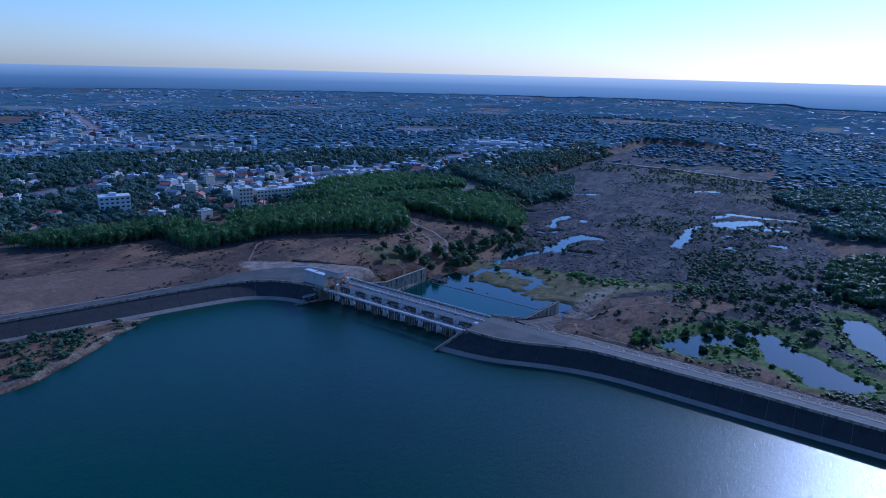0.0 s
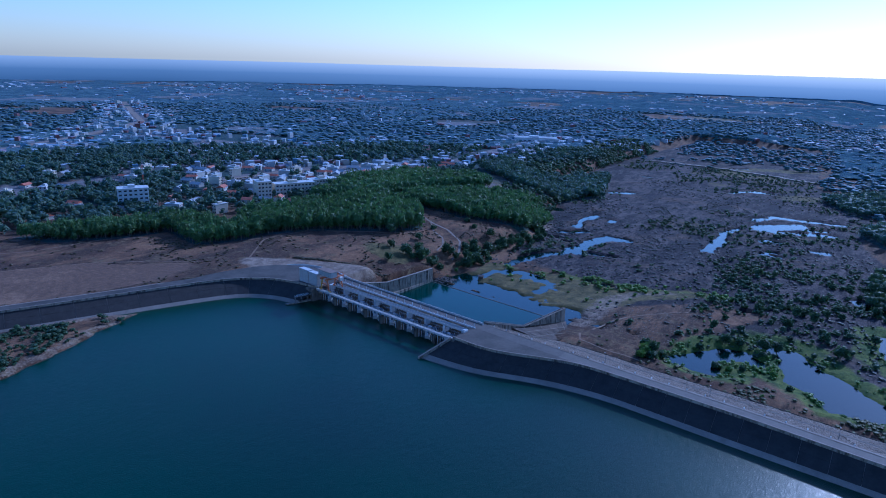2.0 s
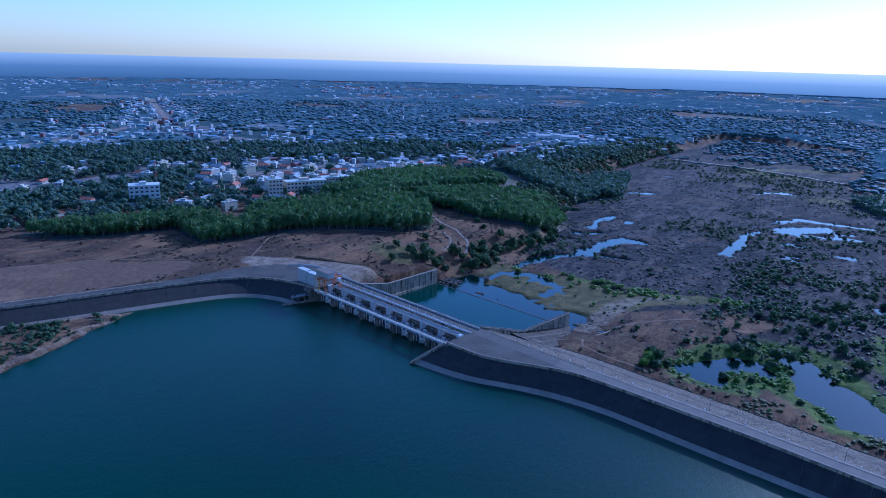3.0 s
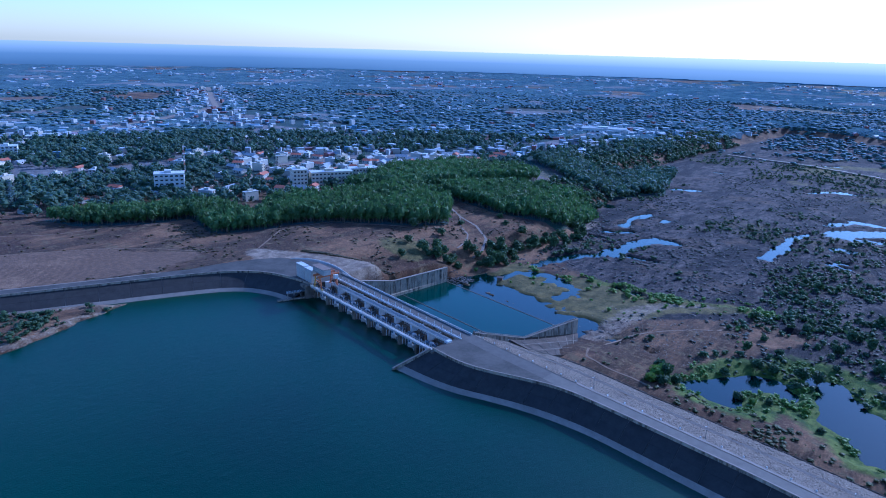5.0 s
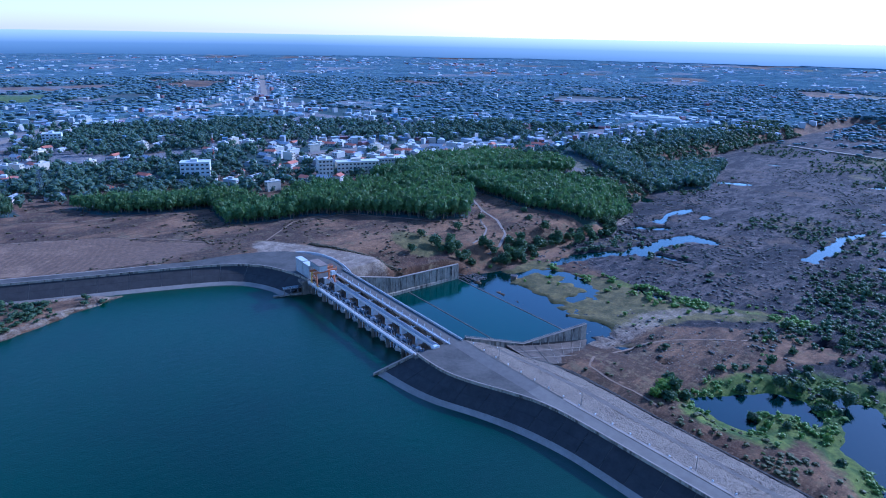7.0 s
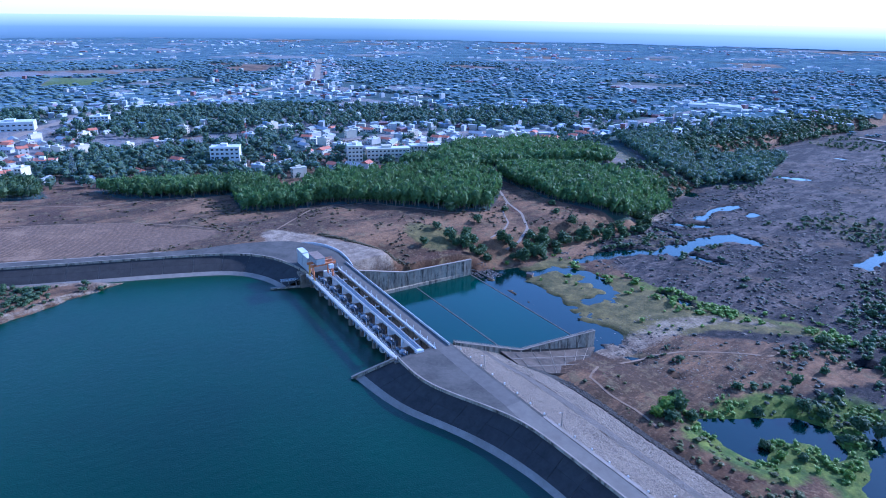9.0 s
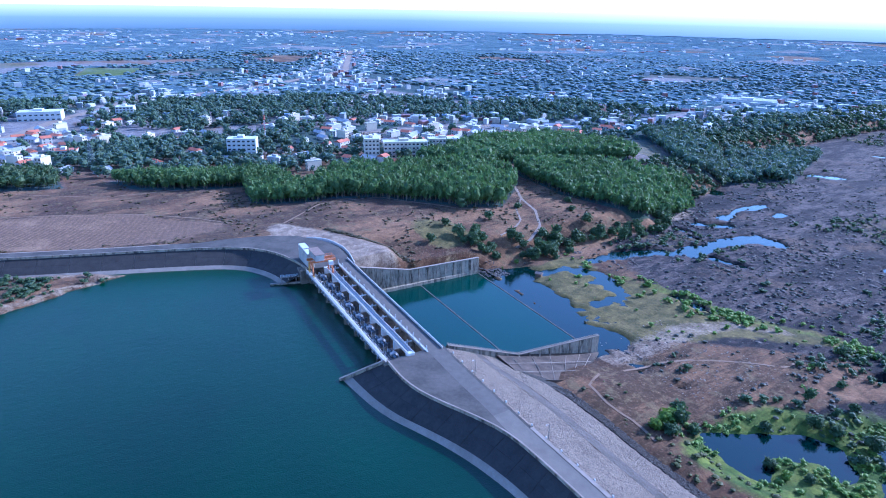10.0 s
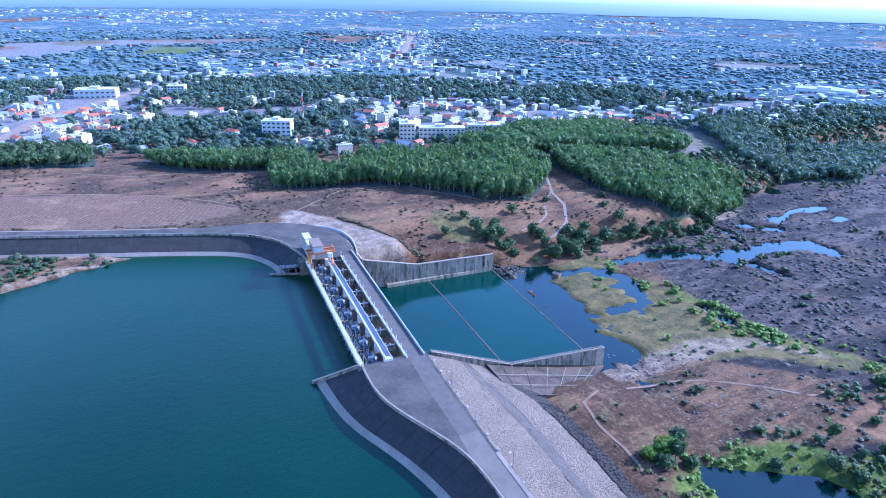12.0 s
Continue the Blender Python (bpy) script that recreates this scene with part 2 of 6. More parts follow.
M_TREE = leaf_material("broad_leaves", (0.036, 0.066, 0.022), (0.072, 0.105, 0.034), 0.35, haze_sheen=0.08)
# Leaf colour turns paler and bluer, with more sheen, to imitate haze by distance.
M_TOWNTREE = leaf_material("town_leaves_hazed", (0.046, 0.080, 0.038), (0.088, 0.12, 0.054), 0.35, haze_sheen=0.28, gloss=0.15)
M_FARTREE = leaf_material("far_leaves_hazed", (0.055, 0.088, 0.062), (0.090, 0.12, 0.085), 0.25, haze_sheen=0.44, gloss=0.1)
# Bluish tones and a blue sheen put distance haze into this surface.
n = Nodes("distant_land_hazed", 0.9, 0, 0.18, 0.0)
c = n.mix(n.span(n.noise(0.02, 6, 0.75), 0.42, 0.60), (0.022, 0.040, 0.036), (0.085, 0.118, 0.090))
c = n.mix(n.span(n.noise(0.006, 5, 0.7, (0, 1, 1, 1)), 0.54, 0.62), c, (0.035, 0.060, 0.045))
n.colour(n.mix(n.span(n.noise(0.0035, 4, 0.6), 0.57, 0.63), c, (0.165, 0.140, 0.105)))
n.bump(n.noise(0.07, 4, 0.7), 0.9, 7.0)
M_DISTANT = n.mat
M_FRESH = leaf_material("fresh_leaves", (0.08, 0.14, 0.02), (0.15, 0.21, 0.034))
M_SCRUB = leaf_material("dry_scrub", (0.045, 0.036, 0.018), (0.10, 0.08, 0.036))
M_TUSSOCK = leaf_material("dark_tussocks", (0.022, 0.026, 0.012), (0.045, 0.046, 0.022), haze_sheen=0.1)
M_OLIVE = leaf_material("olive_scrub", (0.040, 0.046, 0.014), (0.085, 0.092, 0.024))
M_WALL = plain("house_plaster", (0.34, 0.335, 0.32), (0.47, 0.46, 0.44), 0.7, 0.3, 3.0, bump=0.1)
M_CREAM = plain("cream_plaster", (0.46, 0.41, 0.32), (0.56, 0.51, 0.41), 0.7, 0.2, 2.0, bump=0.1)
M_REDROOF = plain("red_roof_tiles", (0.30, 0.085, 0.05), (0.42, 0.15, 0.085), 0.75, 0.5, 4.0, bump=0.4)
M_TIN = plain("grey_tin_roof", (0.20, 0.21, 0.23), (0.36, 0.37, 0.39), 0.5, 0.4, 4.0, metal=0.2, bump=0.2)
M_GLASS = plain("dark_window_glass", (0.02, 0.025, 0.03), (0.05, 0.055, 0.06), 0.15, 0.5, 3.0, bump=0.0)
M_DOOR = plain("brown_door", (0.12, 0.07, 0.04), (0.18, 0.11, 0.06), 0.6, 1.0, 6.0, bump=0.1)
M_MASTRED = plain("mast_red_paint", (0.45, 0.06, 0.04), (0.55, 0.10, 0.07), 0.5, 1.0, 5.0, bump=0.0)

# House colours; the blue sheen over them imitates haze.
n = Nodes("town_house_colours_hazed", 0.65, 0, 0.3)
pick = n.node("ShaderNodeNewGeometry").outputs["Random Per Island"]
n.colour(n.mix(n.span(n.noise(0.4, 4), 0.3, 0.7), n.ramp(pick, [(0.0, (0.394, 0.394, 0.388)), (0.4, (0.349, 0.326, 0.281)), (0.55, (0.203, 0.214, 0.230)), (0.68, (0.191, 0.068, 0.042)), (0.8, (0.141, 0.214, 0.281)), (0.86, (0.427, 0.427, 0.422))]),
               n.ramp(pick, [(0.0, (0.310, 0.310, 0.304)), (0.4, (0.292, 0.270, 0.225)), (0.55, (0.152, 0.158, 0.169)), (0.68, (0.135, 0.051, 0.034)), (0.8, (0.112, 0.169, 0.225)), (0.86, (0.338, 0.338, 0.338))])))
M_TOWNHOUSE = n.mat


# ---- geometry helpers ----
def obj(name, bm, material, smooth=False):
    me = bpy.data.meshes.new(name)
    bm.to_mesh(me)
    bm.free()
    me.materials.append(material)
    if smooth:
        for p in me.polygons:
            p.use_smooth = True
    return new(name, me)


def part(name, bm, material, parent, label=""):
    ob = obj(name, bm, material)
    ob.parent = parent
    return tagged(ob, label)


def quick(name, verts, faces, material, parent=None, smooth=False):
    """One mesh from plain arrays of corners and equal-sided faces."""
    verts, faces = np.asarray(verts, np.float32), np.asarray(faces, np.int32)
    me = bpy.data.meshes.new(name)
    k = faces.shape[1]
    me.vertices.add(len(verts))
    me.vertices.foreach_set("co", verts.ravel())
    me.loops.add(faces.size)
    me.loops.foreach_set("vertex_index", faces.ravel())
    me.polygons.add(len(faces))
    me.polygons.foreach_set("loop_start", np.arange(0, faces.size, k, dtype=np.int32))
    me.update(calc_edges=True)
    me.validate()
    me.materials.append(material)
    me.polygons.foreach_set("use_smooth", np.full(len(faces), smooth))
    ob = new(name, me)
    if parent:
        ob.parent = parent
    return ob


def slab(bm, x0, x1, y0, y1, z0, z1, m=None, bevel=0.0):
    made = bmesh.ops.create_cube(bm, size=1, matrix=Matrix.Translation(((x0 + x1) / 2, (y0 + y1) / 2, (z0 + z1) / 2)) @ Matrix.Diagonal((x1 - x0, y1 - y0, z1 - z0, 1)))["verts"]
    if bevel:
        edges = list({e for v in made for e in v.link_edges})
        made = bmesh.ops.bevel(bm, geom=edges, offset=bevel, segments=1, affect="EDGES")["verts"]
    if m:
        bmesh.ops.transform(bm, matrix=m, verts=list(set(made)))
    return made


def rod(bm, a, b, r0, r1=None, sides=8):
    a, b = Vector(a), Vector(b)
    d = b - a
    m = Matrix.Translation((a + b) / 2) @ d.to_track_quat("Z", "Y").to_matrix().to_4x4()
    bmesh.ops.create_cone(bm, cap_ends=True, segments=sides, radius1=r0, radius2=r0 if r1 is None else r1, depth=d.length, matrix=m)


def one(*args, **kw):
    bm = bmesh.new()
    slab(bm, *args, **kw)
    return bm


def empty(name, m=None):
    e = new(name)
    e.empty_display_size = 1
    if m:
        e.matrix_world = m
    return e


# ---- noise, distances and zones on plain arrays ----
LATTICE = np.random.RandomState(7).rand(256, 256)


def value_noise(x, y):
    xi, yi = np.floor(x).astype(int), np.floor(y).astype(int)
    fx, fy = x - xi, y - yi
    fx, fy = fx * fx * (3 - 2 * fx), fy * fy * (3 - 2 * fy)
    g = lambda a, b: LATTICE[a % 256, b % 256]
    return (g(xi, yi) * (1 - fx) + g(xi + 1, yi) * fx) * (1 - fy) + (g(xi, yi + 1) * (1 - fx) + g(xi + 1, yi + 1) * fx) * fy


def fbm(x, y, size, octaves=4):
    out, amp, total = 0, 1.0, 0
    for k in range(octaves):
        out = out + amp * value_noise(x / size * 2**k + 17.3 * k, y / size * 2**k + 9.1 * k)
        total += amp
        amp *= 0.55
    return out / total - 0.5


def ramp01(a, b, v):
    t = np.clip((v - a) / (b - a), 0, 1)
    return t * t * (3 - 2 * t)


def outside(x, y, poly):
    """Distance to a polygon's edge, negative inside."""
    x, y = np.asarray(x, float), np.asarray(y, float)
    best, within = np.full(x.shape, 1e9), np.zeros(x.shape, bool)
    for (ax, ay), (bx, by) in zip(poly, poly[1:] + poly[:1]):
        dx, dy = bx - ax, by - ay
        t = np.clip(((x - ax) * dx + (y - ay) * dy) / (dx * dx + dy * dy), 0, 1)
        best = np.minimum(best, np.hypot(x - ax - t * dx, y - ay - t * dy))
        if ay != by:
            within ^= ((ay > y) != (by > y)) & (x < (bx - ax) * (y - ay) / (by - ay) + ax)
    return np.where(within, -best, best)


# ---- the plan ----
LAKE, RIVER, CREST = 0.0, -15.5, 9.2
BX, BY, BANGLE = -294.0, 351.0, -6.45
BRIDGE = pose(BX, BY, 0, 0, 0, BANGLE)
BAY, BAYS, BAY0 = 15.25, 8, -6.0


def on_bridge(x, y):
    v = BRIDGE @ Vector((x, y, 0))
    return v.x, v.y


EX = [-178, -156, -142, -126, -107, -84, -22, 38, 150, 400, 900]
E_PARAPET = [338, 335, 338, 344, 350, 349, 344, 336.5, 325, 299, 247]
E_SHORE = [320.5, 321, 326, 331.5, 335.5, 337.5, 331.5, 327, 314, 288, 236]
E_ROAD = [368, 365, 363.5, 362, 360, 358, 352.5, 345.5, 334, 308, 256]
E_GRAVEL = [399, 399, 402, 402, 401, 398, 393, 387, 376, 350, 298]
E_TOE = [418, 418, 418, 417, 414, 411, 406, 400, 389, 363, 311]
W_PARAPET = [(-301, 352), (-326, 351), (-349, 343), (-362, 328), (-381, 284), (-398, 240), (-418, 192), (-450, 110), (-500, 0), (-600, -200)]
LAKE_EDGE = list(zip(EX, E_PARAPET))[::-1] + [on_bridge(116, 5), on_bridge(-8, 5)] + W_PARAPET + [(-1500, -1500), (-1000, -4700), (4700, -4700), (4700, -150)]
FLATS = [(-299, 362), (-300, 385), (-297, 421), (-292, 473), (-288, 500), (-286, 530), (-294, 562), (-290, 612), (-287, 668), (-311, 705), (-330, 760), (-350, 840),
         (-400, 930), (-430, 1100), (-440, 1330), (-430, 1800), (-150, 1800), (-90, 1235), (-5, 1010), (-8, 870), (25, 760), (30, 690), (110, 640), (320, 560), (320, 330), (0, 345), (-176, 365)]
ISLAND = [(-373, 263), (-365, 251), (-362, 230), (-352, 206), (-343, 172), (-343, 150), (-335, 110), (-345, 40), (-480, 30), (-437, 105), (-405, 187), (-386, 238)]
BASIN = [(-299, 360), (-299, 384), (-296, 421), (-291, 474), (-165, 460), (-171, 409), (-177, 366)]
POND_A = [(-85, 445), (-72, 466), (-63, 481), (-47, 486), (-34, 474), (-32, 462), (-46, 466), (-58, 455), (-52, 439), (-67, 434)]
POND_B = [(-43, 507), (-20, 506), (4, 479), (21, 464), (43, 446), (27, 430), (8, 430), (-4, 446), (-18, 456), (-26, 486)]
POND_C = [(23, 573), (38, 576), (51, 557), (58, 500), (48, 490), (30, 530)]
# Channels and pools among the rocks: half width, then the bends.
CHANNELS = [(6.5, (-265, 562), (-262, 594), (-252, 616), (-238, 635)), (10, (-238, 635), (-238, 662), (-239, 692), (-230, 713), (-212, 713)), (5, (-280, 705), (-263, 722)),
            (5, (-281, 739), (-289, 782), (-283, 809)), (4.5, (-219, 642), (-199, 646)), (3.5, (-284, 677), (-273, 678)), (3, (-263, 671), (-254, 671)), (6, (-355, 830), (-334, 810)),
            (4, (-258, 785), (-258, 800)), (2.5, (-190, 558), (-162, 556))]
CHANNELS_EAST = [(7, (-133, 732), (-133, 777), (-138, 828)), (5, (-138, 828), (-130, 854)), (9, (-112, 867), (-88, 868), (-40, 886)), (8, (-93, 815), (-78, 815)), (5, (-84, 756), (-72, 751)),
                 (7, (-121, 932), (-107, 949)), (4, (-95, 643), (-80, 646)), (4, (-64, 558), (-60, 562)), (8, (-192, 1099), (-165, 1142))]
# Ellipses: x, y, half length, half width, heading.
POOLS_FAR = [(-70, 957, 50, 7, 5), (-320, 982, 26, 10, 30), (-342, 1158, 12, 9, 0), (-234, 1377, 18, 14, 0), (70, 2166, 60, 16, -30), (-92, 1745, 30, 8, 0),
             (-168, 1126, 30, 8, 20), (-98, 895, 34, 15, 38), (-56, 905, 30, 5, 25), (-40, 800, 14, 7, 20), (-125, 915, 12, 6, 30), (-86, 820, 9, 6, 20), (32, 1424, 20, 14, 20), (-78, 766, 8, 5, 0), (24, 632, 22, 9, -40)]
MARSH = [(-215, 479, 66, 9, -7), (-168, 481, 20, 8, -20), (-250, 487, 36, 10, 3), (-233, 537, 9, 6, 60), (-266, 520, 16, 4, 85), (-256, 537, 14, 4, 25)]
GRASS = [(-289, 479), (-282, 548), (-262, 556), (-240, 548), (-205, 566), (-160, 562), (-105, 592), (-80, 580), (-120, 548), (-155, 500), (-165, 476), (-200, 482)]
BUSHLAND = [(-110, 690), (-20, 735), (60, 700), (70, 560), (20, 540), (-60, 520), (-100, 560)]
MOUND = [(-150, 425), (-147, 453), (-142, 485), (-133, 519), (-113, 542), (-85, 564), (-40, 560), (-59, 520), (-66, 498), (-84, 460), (-97, 443), (-97, 427), (-106, 412), (-140, 412)]
WOOD_A = [(-505, 447), (-528, 474), (-500, 560), (-467, 619), (-413, 605), (-387, 585), (-358, 547), (-366, 519), (-428, 465), (-453, 429)]
WOOD_B = [(-462, 652), (-435, 697), (-369, 755), (-345, 780), (-312, 735), (-302, 650), (-362, 615), (-438, 625)]
WOOD_C = [(-542, 579), (-591, 703), (-562, 789), (-443, 808), (-419, 779), (-460, 704), (-482, 629)]
WOOD_D = [(-431, 960), (-420, 1026), (-380, 1090), (-350, 1000), (-318, 917), (-339, 904), (-348, 856), (-390, 900)]
WOOD_H = [(-609, 289), (-561, 397), (-530, 392), (-537, 351), (-569, 303)]
WOOD_I = [(-562, 396), (-546, 422), (-502, 429), (-472, 438), (-446, 426), (-471, 376), (-530, 388)]
WOOD_J = [(-524, 907), (-488, 965), (-400, 909), (-353, 858), (-369, 822), (-407, 830)]
WOOD_K = [(15, 848), (-16, 912), (30, 1000), (150, 1050), (200, 900), (63, 850)]
WOOD_E = [(-700, 120), (-690, 180), (-665, 240), (-641, 250), (-604, 250), (-618, 202), (-641, 140)]
WOOD_F = [(-30, 1030), (-79, 1129), (26, 1215), (160, 1240), (180, 1080), (70, 1037)]
WOOD_G = [(12, 640), (8, 723), (25, 760), (160, 740), (200, 640), (60, 600)]
APRON = [(-376, 352), (-402, 372), (-363, 395), (-318, 414), (-306, 412), (-307, 384), (-340, 377)]
MEADOW = [(-498, 839), (-484, 873), (-412, 828), (-412, 795), (-440, 812)]
FIELD = [(-448, 188), (-425, 250), (-408, 300), (-424, 341), (-455, 322), (-486, 290), (-516, 226), (-540, 150), (-520, 60)]
BARE = [(-1660, 90), (-1600, 180), (-1860, 300), (-1880, 590), (-1960, 790), (-2060, 760), (-2090, 346), (-2030, 100)]
LAGOON = [(-1618, 371), (-1615, 472), (-1800, 560), (-1850, 430)]
PITCH = [(-828, 333), (-806, 386), (-862, 389), (-879, 346)]
PITCH_2 = [(-795, 435), (-783, 496), (-835, 504), (-845, 454)]
YARD = [(-950, 192), (-937, 283), (-1000, 330), (-1056, 252)]
STREETS = [(-700, 150, -845, 195), (-845, 195, -1014, 287), (-1014, 287, -1166, 408), (-1166, 408, -1238, 569), (-1238, 569, -1339, 739), (-1339, 739, -1256, 819), (-1339, 739, -1540, 982),
           (-1540, 982, -1881, 1157), (-1881, 1157, -2249, 1351), (-721, 595, -723, 702), (-723, 702, -671, 831), (-671, 831, -590, 950), (-590, 950, -640, 1330), (-721, 595, -640, 625), (-1256, 819, -900, 900)]


def street_distance(x, y):
    d = np.full(np.shape(x), 1e9)
    for ax, ay, bx, by in STREETS:
        t = np.clip(((x - ax) * (bx - ax) + (y - ay) * (by - ay)) / ((bx - ax) ** 2 + (by - ay) ** 2), 0, 1)
        d = np.minimum(d, np.hypot(x - ax - t * (bx - ax), y - ay - t * (by - ay)))
    return d



def pool_depth(x, y, pools, wobble):
    out = np.zeros(x.shape)
    for px, py, a, b, turn in pools:
        c, s = math.cos(radians(turn)), math.sin(radians(turn))
        u, v = ((x - px) * c + (y - py) * s) / a, (-(x - px) * s + (y - py) * c) / b
        out = np.maximum(out, ramp01(1.5, 0.5, np.hypot(u, v) + wobble))
    return out


def channel_depth(x, y, channels, wobble):
    out = np.zeros(x.shape)
    for wide, *bends in channels:
        for (ax, ay), (bx, by) in zip(bends, bends[1:]):
            t = np.clip(((x - ax) * (bx - ax) + (y - ay) * (by - ay)) / ((bx - ax) ** 2 + (by - ay) ** 2), 0, 1)
            d = np.hypot(x - ax - t * (bx - ax), y - ay - t * (by - ay))
            out = np.maximum(out, ramp01(1.15, 0.75, d / wide + wobble * 6.0 / (wide + 2)))
    return out


def height(x, y):
    lake, flat = outside(x, y, LAKE_EDGE), outside(x, y, FLATS)
    rough = fbm(x, y, 60, 5)
    low = RIVER + 1.05 + 1.6 * fbm(x, y, 26, 5) + 1.2 * rough + (1.6 * np.abs(fbm(x, y, 11, 3)) + 1.6 * np.maximum(fbm(x, y, 6.5, 2), 0)) * ramp01(540, 600, y + 0.6 * (x + 230))
    low = low + 2.6 * np.exp(-(((x + 95) / 45) ** 2 + ((y - 505) / 45) ** 2)) + 2.0 * np.exp(-(((x + 20) / 50) ** 2 + ((y - 560) / 35) ** 2))
    low = low + 3.5 * ramp01(34, 0, np.abs(y - 420)) * ramp01(-176, -150, x)
    low = low + 2.4 * np.exp(-(((x + 128) / 16) ** 2 + ((y - 442) / 16) ** 2))
    wob = 1.8 * fbm(x, y, 26, 4)
    low = low - 3.2 * np.maximum(channel_depth(x, y, CHANNELS + CHANNELS_EAST, 2.2 * fbm(x, y, 19, 4) + 1.6 * fbm(x, y, 7, 3)), pool_depth(x, y, POOLS_FAR, wob))
    marsh = ramp01(6, -10, outside(x, y, GRASS)) * ramp01(565, 520, y + 0.5 * (x + 230))
    low = low - 2.0 * ramp01(0.05, 0.13, fbm(x, y, 13, 4)) * marsh * ramp01(-195, -240, x - 0.6 * (y - 480)) - 2.6 * pool_depth(x, y, MARSH, 2.0 * fbm(x, y, 14, 4) + 1.6 * fbm(x, y, 6, 3))
    for pond in (POND_A, POND_B, POND_C):
        d = outside(x, y, pond) + 9 * fbm(x, y, 14, 3)
        low = low + (RIVER + 0.7 - low) * ramp01(14, 3, d)
        low = low - 2.4 * ramp01(3, -4, d)
    low = np.where(outside(x, y, BASIN) < 6, -20, low)
    bank = 4.2 + 3.2 * ramp01(-460, -385, x + 0.3 * (y - 360))
    bank = bank + (-8.5 - bank) * ramp01(-280, -120, x)
    bank = bank + 5 * fbm(x, y, 300, 4) * ramp01(20, 160, flat) + 1.2 * rough
    walled = ramp01(500, 470, y)
    rise = walled * (0.55 * ramp01(4, 7, flat) + 0.45 * ramp01(4, 60, flat)) + (1 - walled) * (0.6 * ramp01(0, 28, flat + 14 * rough) + 0.4 * ramp01(5, 100, flat))
    side = ramp01(-330, -120, x)
    far = ramp01(1300, 1700, y)
    bank = bank * (1 - side * far) + (-12) * side * far
    land = np.where(flat > 0, low + (bank - low) * np.clip(rise, 0, 1), low)
    pools_out = pool_depth(x, y, POOLS_FAR, wob)
    land = np.where((flat > 0) & (x > -400), land + (RIVER - 1.5 - land) * pools_out, land)
    bottom = np.full(x.shape, -10.0)
    isle = outside(x, y, ISLAND) + 10 * fbm(x, y, 24, 3)
    bottom = bottom + (2.0 + 1.5 * rough + 10) * ramp01(18, -6, isle)
    z = bottom + (land - bottom) * ramp01(0, 9, lake)
    near_road = ramp01(16, 6, lake) * (x < -295) * (y < 400)
    z = np.where(near_road > 0, np.minimum(z, 8.3), z)
    apron = outside(x, y, APRON)
    z = z + (7.6 - z) * ramp01(12, 0, apron) * (lake > 9) * ramp01(5, 7, flat)
    return z


# ---- ground ----
def steps(*spans):
    out = []
    for a, b, d in spans:
        out += list(np.arange(a, b, d))
    return np.array(out + [spans[-1][1]])


gx = steps((-4800, -2000, 140), (-2000, -900, 40), (-900, -340, 6), (-340, 80, 2.6), (80, 340, 8), (340, 1000, 60), (1000, 4800, 240))
gy = steps((-4800, -400, 300), (-400, 140, 30), (140, 380, 5), (380, 780, 2.6), (780, 1500, 7), (1500, 2400, 30), (2400, 4900, 150))
GX, GY = np.meshgrid(gx, gy)
GZ = height(GX.ravel(), GY.ravel())
nx, ny = len(gx), len(gy)
idx = np.arange(nx * ny).reshape(ny, nx)
ground = quick("ground", np.stack([GX.ravel(), GY.ravel(), GZ], 1), np.stack([idx[:-1, :-1], idx[:-1, 1:], idx[1:, 1:], idx[1:, :-1]], -1).reshape(-1, 4), M_GROUND, smooth=True)
tagged(ground, "dry brown plain with rocky river bed, grass and sand", "ground", kind="structure")


